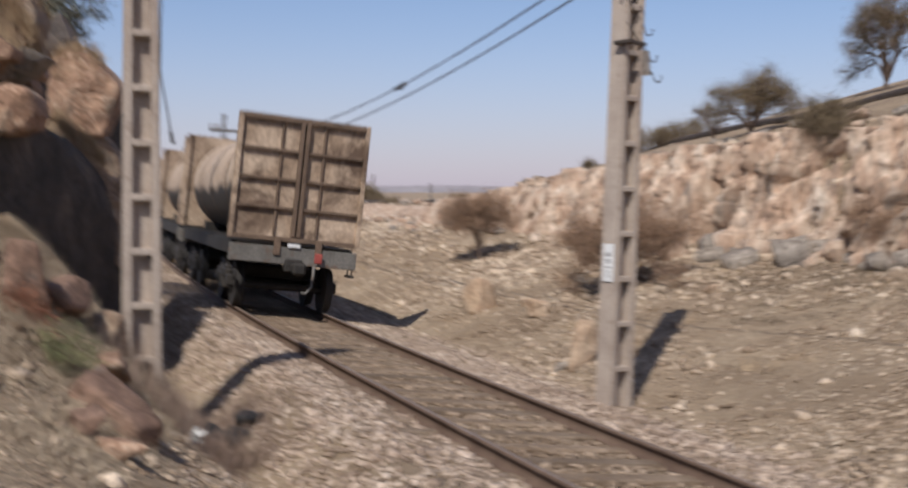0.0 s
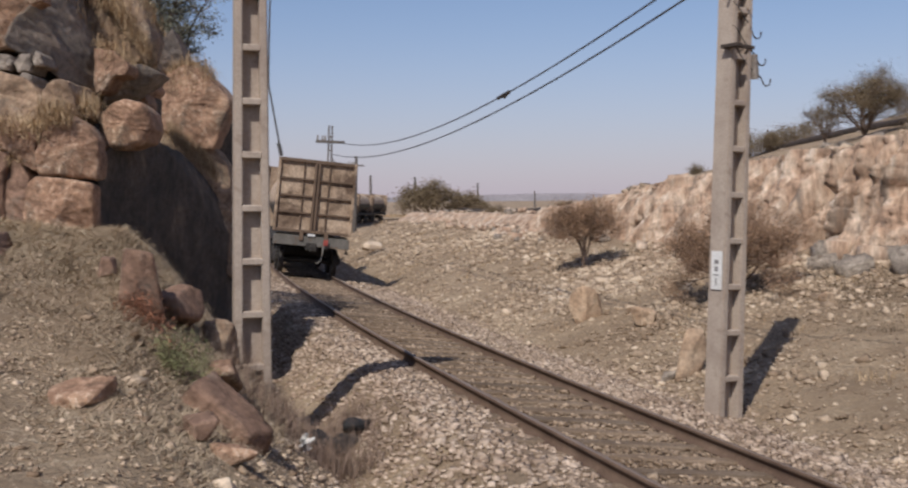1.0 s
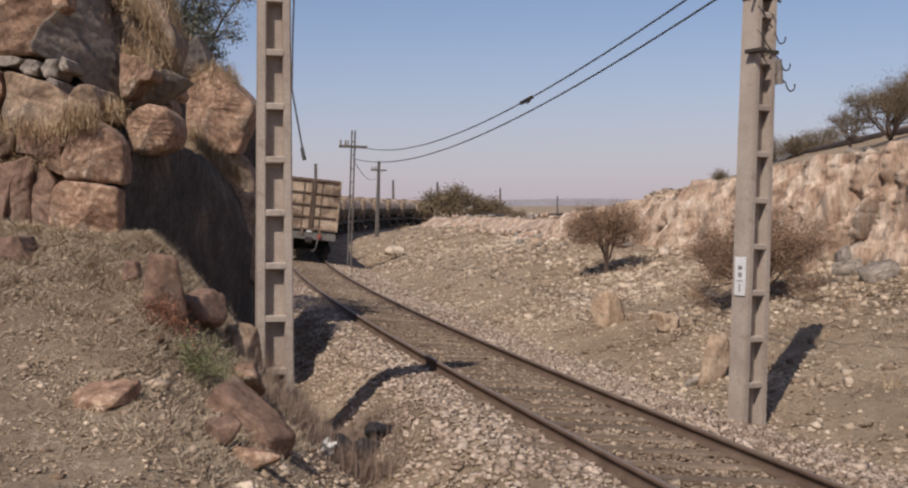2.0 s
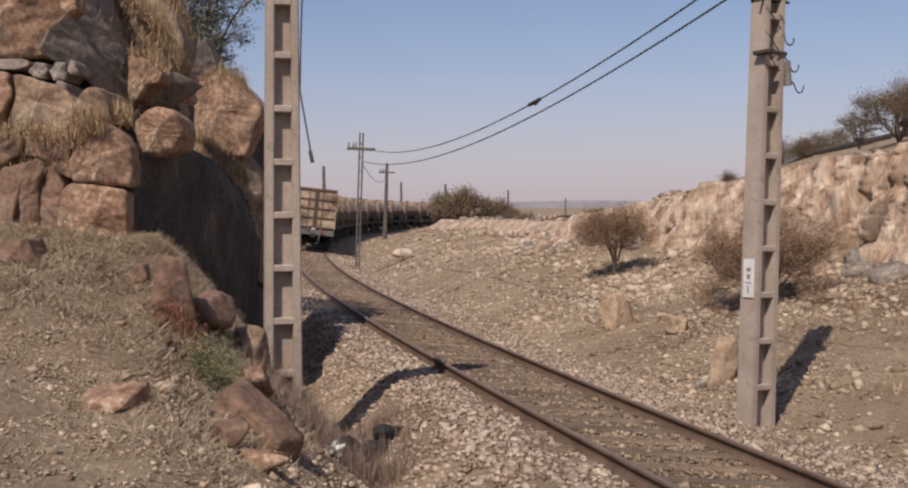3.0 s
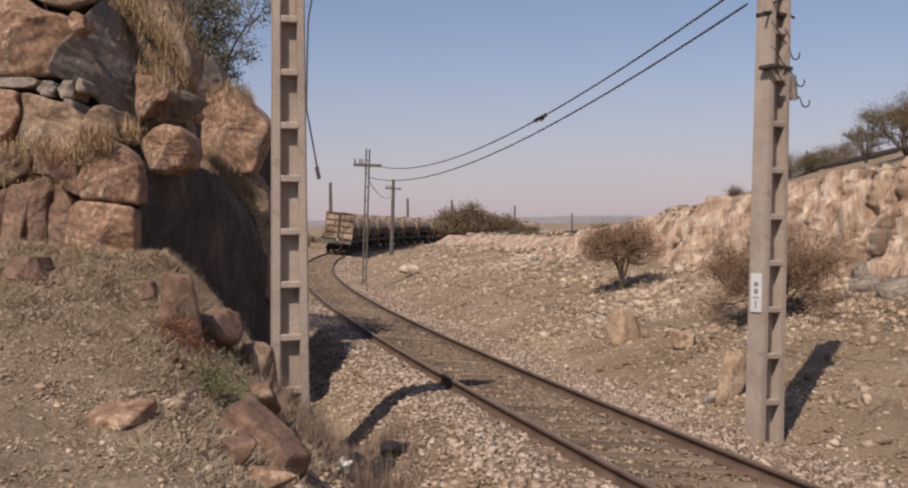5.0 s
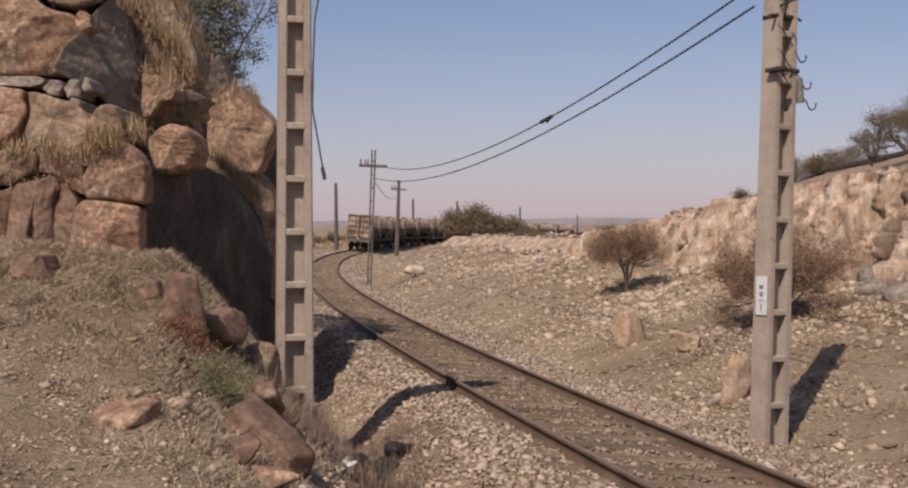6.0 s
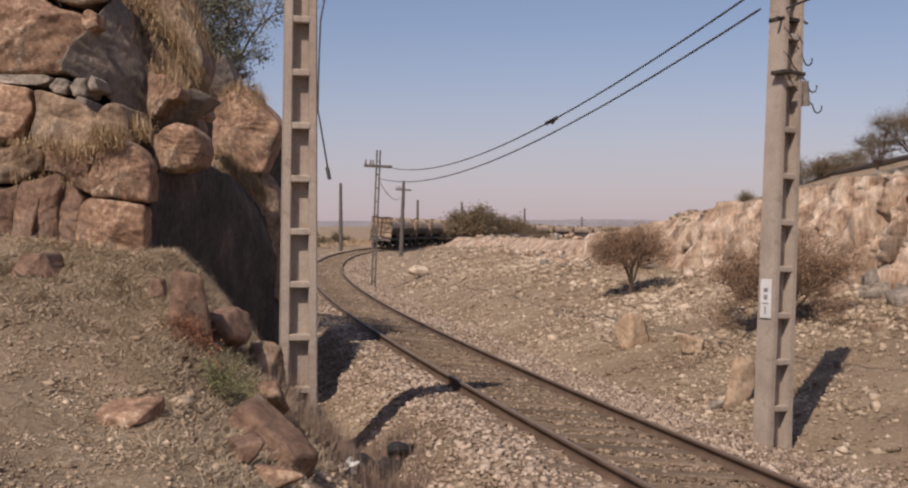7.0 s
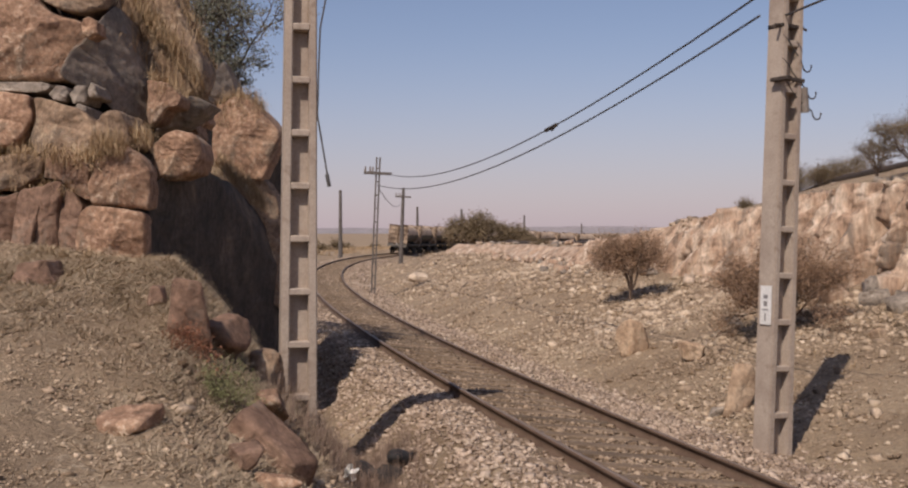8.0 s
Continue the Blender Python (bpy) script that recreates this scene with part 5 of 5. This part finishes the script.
# ---- rubble and gravel ----
def rubble():
    rg = np.random.default_rng(77)
    P, Z = [], []
    for n, s0, s1, l0, l1, size, sig in ((5200, 2, 30, 3.0, 9.5, 0.075, 0.5), (9000, 12, 48, 4.6, 9.6, 0.095, 0.5), (1300, 30, 70, 4.5, 9.6, 0.13, 0.5), (260, 30, 85, 6.5, 9.6, 0.32, 0.3), (1500, 40, 100, 3.4, 9.0, 0.14, 0.5),
                                         (420, 4, 45, 3.2, 9.4, 0.17, 0.4), (14000, 2, 22, 2.8, 8.0, 0.04, 0.45), (15000, 3, 24, 2.7, 9.3, 0.045, 0.5), (15000, 16, 60, 2.7, 9.3, 0.07, 0.5), (2200, 22, 40, 6.0, 9.4, 0.17, 0.4), (2600, 2, 15, 3.0, 7.5, 0.065, 0.5), (1500, 12, 70, 9.0, 12, 0.2, 0.5)):
        xy, s, l = beside(rg, n, s0, s1, l0, l1)
        keep = bumps(xy[:, 0] * 1.3, xy[:, 1] * 1.3) + rg.normal(0, 0.6, n) > -0.2
        P.append(drape(xy[keep], 0.01))
        Z.append(np.minimum(rg.lognormal(math.log(size), sig, keep.sum()), 0.55))
    pebbles("rubble", np.vstack(P), np.concatenate(Z), PALE_STONE, 78, "pale angular rubble strewn over the slope", "stones", 0.65)
    P, Z = [], []
    for n, x0, x1, y0, y1, size in ((5000, -4.5, 0.5, 4.5, 9.5, 0.017), (4000, -6, -0.5, 8, 13.5, 0.026), (260, -5, -0.6, 5, 13, 0.05), (7000, -4.5, -0.5, 5.5, 11, 0.020), (380, -2.6, -0.3, 7, 12, 0.055)):
        xy = np.column_stack([rg.uniform(x0, x1, n), rg.uniform(y0, y1, n)])
        s, l = to_line(xy[:, 0], xy[:, 1])
        xy = xy[l < -2.6]
        P.append(drape(xy, 0.003))
        Z.append(rg.lognormal(math.log(size), 0.45, len(xy)))
    pebbles("gravel", np.vstack(P), np.concatenate(Z), surface("bank_gravel", [(0.3, (0.33, 0.24, 0.165)), (0.6, (0.49, 0.38, 0.27)), (0.85, (0.62, 0.52, 0.395))], 2.0, island=0.5, world_space=True), 79, "fine mixed gravel on the trodden bank", "gravel", 0.6)


rubble()


# ---- dry grass ----
def tufts(rg, centres, per, spread):
    c = np.repeat(centres, per, 0)
    return c + rg.normal(0, spread, c.shape)


def grasses():
    rg = np.random.default_rng(55)
    # trodden grey grass over the bank edge
    c = np.column_stack([rg.uniform(-4.9, -1.2, 3000), rg.uniform(7.0, 13.6, 3000)])
    s, l = to_line(c[:, 0], c[:, 1])
    edge = 0.6 * np.exp(-((l + 4.5) / 0.8) ** 2) + 0.4 * (c[:, 1] > 11) + 0.45 * (c[:, 1] > 9.8) * (bumps(c[:, 0] * 2, c[:, 1] * 2) > -0.2) + 0.02
    c = c[rg.uniform(0, 1, len(c)) < edge]
    xy = tufts(rg, c, 26, 0.09)
    blades("dry_grass", drape(xy), rg.uniform(0.04, 0.19, len(xy)), DRY_GRASS, 56, "flattened grey dry grass on the bank", 0.0035, (0.95, 1.55), droop=0.0)
    # pinkish dry weeds in the ditch round the foot of the pole
    c = np.column_stack([rg.uniform(-1.75, -0.35, 60), rg.uniform(10.6, 13.1, 60)])
    s, l = to_line(c[:, 0], c[:, 1])
    c = c[(l < -2.25)]
    xy = tufts(rg, c, 60, 0.12)
    blades("ditch_weeds", drape(xy), rg.uniform(0.12, 0.42, len(xy)), surface("pinkish_dry_weed", [(0.3, (0.20, 0.14, 0.105)), (0.7, (0.36, 0.26, 0.20))], 4.0, island=0.3, world_space=True), 57, "thin pinkish-brown dry weeds filling the ditch", 0.0028, 0.55)
    # tufts on the right-hand slope
    xy, s, l = beside(rg, 160, 8, 60, 3.6, 9.5)
    xy = tufts(rg, xy, 22, 0.12)
    blades("slope_grass", drape(xy), rg.uniform(0.05, 0.2, len(xy)), STRAW, 58, "small straw tufts among the rubble", 0.006, 0.8)
    # dead brown turf on the inner slope
    xy, s, l = beside(rg, 900, 4, 27, 4.2, 10.0)
    xy = xy[(bumps(xy[:, 0] * 0.8 + 5, xy[:, 1] * 0.8) + 0.25 * (to_line(xy[:, 0], xy[:, 1])[1] - 6.5)) > -0.1]
    xy = tufts(rg, xy, 55, 0.16)
    blades("dead_turf", drape(xy), rg.uniform(0.03, 0.11, len(xy)), DEAD_TURF, 62, "short dead brown turf on the slope", 0.006, 1.1)
    # scrub on the plain beyond the bend
    xy = np.column_stack([rg.uniform(-60, 40, 700), rg.uniform(120, 330, 700)])
    s, l = to_line(xy[:, 0], xy[:, 1])
    xy = xy[np.abs(l) > 5]
    xy = tufts(rg, xy, 24, 0.5)
    blades("plain_grass", drape(xy), rg.uniform(0.3, 0.9, len(xy)), STRAW, 59, "straw-coloured grass on the far plain", 0.05, 0.6)


grasses()


from mathutils.bvhtree import BVHTree


def straw_on_rocks():
    """Straw rooted on the cliff's ledges."""
    rg = np.random.default_rng(60)
    P, L = [], []
    # (x, y, z, half width, depth, fall over the width, count, length)
    for x, y, z, hw, dp, fall, n, ln in (
            (-4.79, 13.35, 3.20, 0.55, 0.15, 0.00, 360, 0.22),
            (-4.48, 13.30, 3.14, 0.35, 0.15, 0.02, 240, 0.24),
            (-4.08, 13.30, 3.25, 0.18, 0.15, 0.03, 420, 0.34),
            (-3.86, 13.90, 3.40, 0.12, 0.15, 0.02, 260, 0.36),
            (-4.90, 13.45, 2.80, 0.40, 0.12, 0.03, 160, 0.18),
            (-3.78, 19.40, 3.16, 0.28, 0.2, 0.28, 800, 0.42),
            (-3.42, 19.40, 2.85, 0.16, 0.15, 0.18, 420, 0.45),
            (-3.83, 16.20, 4.29, 0.17, 0.20, 0.10, 260, 0.30),
            (-4.02, 15.75, 4.92, 0.30, 0.25, 0.42, 800, 0.34),
            (-4.36, 15.85, 5.36, 0.26, 0.25, 0.40, 700, 0.36),
            (-3.74, 15.75, 4.58, 0.22, 0.25, 0.34, 600, 0.32),
            (-4.68, 12.90, 1.95, 0.60, 0.20, 0.03, 350, 0.20),
            (-3.22, 13.00, 1.72, 0.22, 0.15, 0.10, 320, 0.22)):
        u = rg.uniform(-1, 1, n)
        P.append(np.column_stack([x + hw * u, y + rg.uniform(-dp, dp, n), z - fall * u + rg.normal(0, 0.05, n)]))
        L.append(rg.uniform(0.5, 1.0, n) * ln)
    # thick straw rooted on the sloping crest
    rocks = [ob for ob in bpy.data.objects if ob.type == "MESH" and ob.name.startswith(("rock_face", "boulder")) and ob.matrix_world.translation.x < -2.5]
    trees = [BVHTree.FromPolygons([ob.matrix_world @ v.co for v in ob.data.vertices], [list(q.vertices) for q in ob.data.polygons]) for ob in rocks]
    crest = []
    for _ in range(13000):
        x, y = rg.uniform(-5.4, -3.4), rg.uniform(14.8, 20.5)
        best = None
        for bvh in trees:
            hit, nor, _i, _d = bvh.ray_cast((x, y, 9.0), (0, 0, -1))
            if hit is not None and (best is None or hit.z > best[0]):
                best = (hit.z, nor.z)
        if best and 4.1 < best[0] < 7.2 and 0.3 < best[1] and bumps(x * 4.0, y * 4.0) + rg.normal(0, 0.5) > -0.35:
            crest.append((x, y, best[0] - 0.01))
    P.append(np.array(crest).reshape(-1, 3))
    L.append(rg.uniform(0.16, 0.40, len(crest)))
    blades("cliff_straw", np.vstack(P), np.concatenate(L), STRAW, 61, "long golden straw hanging from the cliff ledges", 0.0045, 0.7, droop=0.9, bias=(0.05, -0.25))


straw_on_rocks()


# ---- trees and bushes ----
def tubes(segs, sides=5):
    a, b = np.array([s[0] for s in segs]), np.array([s[1] for s in segs])
    ra, rb = np.array([s[2] for s in segs]), np.array([s[3] for s in segs])
    d = b - a
    d /= np.linalg.norm(d, axis=1)[:, None] + 1e-9
    ref = np.where(np.abs(d[:, 2:3]) > 0.9, np.array([[1.0, 0, 0]]), np.array([[0, 0, 1.0]]))
    u = np.cross(d, ref)
    u /= np.linalg.norm(u, axis=1)[:, None]
    w = np.cross(d, u)
    t = np.arange(sides) * 2 * np.pi / sides
    ring = np.cos(t)[None, :, None] * u[:, None] + np.sin(t)[None, :, None] * w[:, None]
    V = np.concatenate([a[:, None] + ring * ra[:, None, None], b[:, None] + ring * rb[:, None, None]], 1)
    i = np.arange(sides)
    F = np.column_stack([i, (i + 1) % sides, (i + 1) % sides + sides, i + sides])
    F = F[None] + (np.arange(len(segs)) * 2 * sides)[:, None, None]
    return V.reshape(-1, 3), F.reshape(-1, 4)


def tree(name, x, y, z, high, spread, label, category, stems=5, levels=4, leaves=3000, leaf=0.03, leaf_mat=None, trunk=0.25, thick=0.06, seed=1, flat=1.0, clump=0.12, fork=3, way=(0, 0, 1.0), group=""):
    """Tapered stems that fork into twigs, with a ragged crown of small leaves round the outer twigs."""
    rg = np.random.default_rng(seed)
    segs, tips = [], []

    def grow(p, d, length, r, level):
        k = 3
        for i in range(k):
            d = d + rg.normal(0, 0.16, 3)
            d /= np.linalg.norm(d)
            q = p + d * length / k
            segs.append((p, q, r * (1 - 0.28 * i / k), r * (1 - 0.28 * (i + 1) / k)))
            p = q
            if level >= levels - 2:
                tips.append(p)
        if level < levels:
            for _ in range(fork):
                n = d + rg.normal(0, 0.48, 3) * np.array([1, 1, 0.75])
                n[2] += 0.06
                n /= np.linalg.norm(n)
                grow(p, n, length * rg.uniform(0.55, 0.85), r * 0.58, level + 1)
    root = thing(name, pose(x, y, z), label, category, group)
    base = np.array([0, 0, -0.15])
    top = base + np.array(way) * (trunk + 0.15)
    if trunk:
        segs.append((base, top, thick * 1.25, thick))
    first = high * 0.36
    for i in range(stems):
        a = 6.283 * (i + rg.uniform(-.3, .3)) / stems
        out = spread / high * rg.uniform(0.35, 1.0)
        d = np.array([math.cos(a) * out + way[0], math.sin(a) * out + way[1], way[2]])
        grow(top if trunk else base, d / np.linalg.norm(d), first * rg.uniform(0.8, 1.15), thick * 0.7, 1)
    tips = np.array(tips)
    reach = np.abs(tips[:, :2]).max()
    grow_xy, grow_z = spread / reach, (high + 0.0) / tips[:, 2].max()
    sc = np.array([grow_xy, grow_xy, grow_z])
    segs = [(p * sc, q * sc, a, b) for p, q, a, b in segs]
    tips = tips * sc
    V, F = tubes(segs)
    ob = new("trunk", mesh_of("trunk", V, F, TWIG, smooth=True))
    ob.parent = root
    tagged(ob, "grey-brown forked stems and twigs")
    c = tips[rg.integers(0, len(tips), leaves)] + rg.normal(0, clump, (leaves, 3)) * np.array([1, 1, 0.8])
    a, b = rg.normal(0, 1, (leaves, 3)), rg.normal(0, 1, (leaves, 3))
    a /= np.linalg.norm(a, axis=1)[:, None]
    b = np.cross(a, b)
    b /= np.linalg.norm(b, axis=1)[:, None]
    size = leaf * rg.uniform(0.6, 1.4, (leaves, 1))
    V = np.stack([c - a * size, c + b * size * 0.45, c + a * size, c - b * size * 0.45], 1).reshape(-1, 3)
    F = np.arange(leaves * 4).reshape(-1, 4)
    ob = new("crown", mesh_of("crown", V, F, leaf_mat or LEAF_BROWN))
    ob.parent = root
    tagged(ob, "thin crown of small dusty leaves", kind="stuff")
    return root


def plants():
    def at(x, y):
        return ground_z(x, y)
    tree("thorn_tree", 4.80, 30.5, at(4.80, 30.5), 2.0, 1.2, "small brown thorn tree on the rubble slope", "tree", 8, 5, 34000, 0.018, LEAF_BROWN, 0.40, 0.05, 3)
    tree("thorn_bush", 6.30, 21.5, at(6.30, 21.5), 1.95, 1.5, "wide brown thorn bush behind the concrete pole", "bush", 13, 5, 62000, 0.016, LEAF_BROWN, 0.12, 0.04, 4)
    tree("round_bush", 2.2, 108.0, at(2.2, 108), 3.55, 3.4, "broad dusty olive bush in front of the train", "bush", 9, 4, 9000, 0.10, LEAF_OLIVE, 0.0, 0.10, 5, clump=0.35)
    tree("round_bush", 6.0, 116.0, at(6, 116), 2.9, 2.4, "dusty olive bush at the end of the slope", "bush", 7, 4, 5000, 0.10, LEAF_OLIVE, 0.0, 0.10, 15, clump=0.35)
    # on the skyline
    tree("thorn_tree", 12.05, 29.2, at(12.05, 29.2), 2.0, 1.5, "dark twiggy thorn tree on the ridge", "tree", 11, 5, 42000, 0.016, LEAF_OLIVE, 0.1, 0.05, 6)
    tree("thorn_tree", 11.15, 29.6, at(11.15, 29.6), 1.3, 0.75, "leafless dead tree on the ridge", "tree", 4, 5, 1500, 0.014, LEAF_OLIVE, 0.3, 0.045, 7)
    tree("thorn_tree", 18.0, 33.0, at(18.0, 33.0), 3.3, 2.0, "dark thorn tree on the ridge", "tree", 9, 5, 34000, 0.02, LEAF_OLIVE, 0.3, 0.07, 8)
    tree("thorn_bush", 10.95, 22.3, at(10.95, 22.3) - 0.35, 1.1, 0.9, "dusty bush growing out of the rock face", "bush", 9, 5, 22000, 0.018, LEAF_OLIVE, 0.0, 0.04, 9)
    tree("thorn_bush", 10.45, 19.5, at(10.45, 19.5) - 0.1, 1.5, 0.8, "brown thorn bush at the foot of the rock face", "bush", 9, 5, 22000, 0.016, LEAF_BROWN, 0.1, 0.04, 10)
    for k, (x, y, h, sp) in enumerate(((11.9, 39.0, 1.2, 0.6), (13.0, 40.0, 1.0, 0.9), (14.4, 39.5, 1.0, 1.0), (13.0, 37.5, 0.75, 0.8), (12.2, 37.0, 0.7, 0.6), (10.9, 42.0, 0.7, 0.45), (9.8, 47.0, 0.5, 0.5), (4.8, 62.0, 0.45, 0.6), (7.6, 54.0, 0.45, 0.5), (5.4, 80.0, 0.6, 1.0))):
        tree("ridge_bush", x, y, at(x, y), h, sp, "small dark bush on the ridge", "bush", 7, 4, 5000, 0.022, LEAF_OLIVE, 0.0, 0.025, 20 + k, group="bushes on the ridge")
    # low growth on the bank
    tree("green_weed", -1.95, 9.55, at(-1.95, 9.55) - 0.02, 0.46, 0.36, "fresh green weed on the bank among stones", "plant", 18, 3, 4200, 0.010, LEAF_GREEN, 0.0, 0.006, 31, clump=0.03)
    tree("red_weed", -2.45, 10.35, at(-2.45, 10.35) - 0.02, 0.32, 0.30, "withered rust-red weed on the bank", "plant", 14, 3, 3200, 0.011, LEAF_RED, 0.0, 0.006, 32, clump=0.03)
    tree("red_weed", -2.24, 9.95, at(-2.24, 9.95) - 0.02, 0.24, 0.22, "withered rust-red weed on the bank", "plant", 10, 3, 1100, 0.014, LEAF_RED, 0.0, 0.006, 33, clump=0.03)
    # feathery tree hanging over the cliff
    tree("acacia_tree", -5.2, 22.4, 4.6, 3.4, 2.5, "grey-green feathery acacia leaning over the cliff top", "tree", 9, 5, 15000, 0.030, LEAF_GREY, 0.2, 0.06, 41, clump=0.10, fork=3)
    tree("acacia_tree", -4.5, 22.0, 4.7, 1.7, 1.15, "low grey-green acacia branch spreading over the cliff top", "tree", 7, 5, 5500, 0.028, LEAF_GREY, 0.1, 0.035, 42, clump=0.09, fork=3)
    # scrub on the plain
    rg = random.Random(9)
    for k in range(22):
        x, y = rg.uniform(-48, -9), rg.uniform(118, 300)
        if abs(float(to_line(x, y)[1][0])) < 6:
            continue
        tree("plain_scrub", x, y, at(x, y), rg.uniform(0.9, 2.4), rg.uniform(1.0, 3.0), "dusty scrub bush on the far plain", "bush", 6, 3, 900, 0.16, LEAF_OLIVE, 0.0, 0.08, 60 + k, clump=0.3, group="scrub on the plain")


plants()


# ---- litter in the ditch ----
def litter():
    z = ground_z(-0.95, 11.9)
    bm = bmesh.new()
    bmesh.ops.create_grid(bm, x_segments=9, y_segments=7, size=0.5)
    rg = random.Random(4)
    for v in bm.verts:
        v.co = Vector((v.co.x * 0.11 + rg.uniform(-.02, .02), v.co.y * 0.09 + rg.uniform(-.02, .02), 0.06 + 0.10 * math.sin(v.co.x * 7) * math.cos(v.co.y * 5) + rg.uniform(-.02, .03)))
    me = bpy.data.meshes.new("plastic_bag")
    bmesh.ops.solidify(bm, geom=bm.faces[:], thickness=0.004)
    bm.to_mesh(me)
    bm.free()
    me.materials.append(WHITE)
    ob = tagged(new("plastic_bag", me), "crumpled white plastic bag lying in the ditch", "litter")
    ob.matrix_world = pose(-1.03, 10.75, ground_z(-1.03, 10.75) + 0.06, 50, 20, 30)
    for k, (x, y, sz) in enumerate(((-0.74, 12.1, 0.55), (-0.98, 11.9, 0.36), (-0.58, 12.35, 0.34))):
        v, f = rock_verts(500 + k, 3, sz, sz * 0.7, 0.22, cuts=8, rough=0.22, soft=10)
        ob = tagged(new("rubber_scrap", mesh_of("rubber_scrap", v, f, BLACK_RUBBER)), "torn black rubber scrap half buried in weeds", "litter", "rubber scraps in the ditch")
        ob.matrix_world = pose(x, y, ground_z(x, y) + 0.10, 16, 8, 40 * k)


litter()


def motions():
    end = [(0.0, 18.1), (0.5, 25.6), (1.0, 33.6), (1.5, 41.4), (3.0, 64.0), (3.5, 72.6), (4.5, 90.2), (6.0, 114.6), (6.5, 121.8), (7.5, 135.6), (8.0, 142.2)]
    fit = np.polyfit([t for t, _ in end], [s for _, s in end], 4, w=[3, 2, 1, 1, 1, 1, 1, 1, 1, 1, 2])
    for i, wagon in enumerate(WAGONS):
        rows = []
        for k in range(41):
            t = 8.0 * k / 40
            s = float(np.polyval(fit, t)) + i * WAGON_PITCH
            # both bogies ride on the curve
            a, b = line_pose(s + 1.75), line_pose(s + BODY_LONG - 1.75)
            way = (b.translation - a.translation).normalized()
            yaw = math.degrees(math.atan2(-way.x, way.y))
            pitch = math.degrees(math.asin(way.z))
            base = a.translation - way * 1.75
            rows.append((t, Matrix.Translation(base) @ pose(0, 0, 0, 0, 0, yaw) @ pose(0, 0, 0, pitch) @ pose(0, 0, 0, 0, math.degrees(CANT), 0)))
        walk(wagon, rows)
        if i < 2:
            for bogie in [o for o in wagon.children if o.name.startswith("bogie")]:
                for ws in [o for o in bogie.children if o.name.startswith("wheelset")]:
                    at = ws.location.copy()
                    walk(ws, [(k / 30, Matrix.Translation(at) @ pose(0, 0, 0, -math.degrees((np.polyval(fit, k / 30) - fit[-1]) / 0.45))) for k in range(241)])


motions()
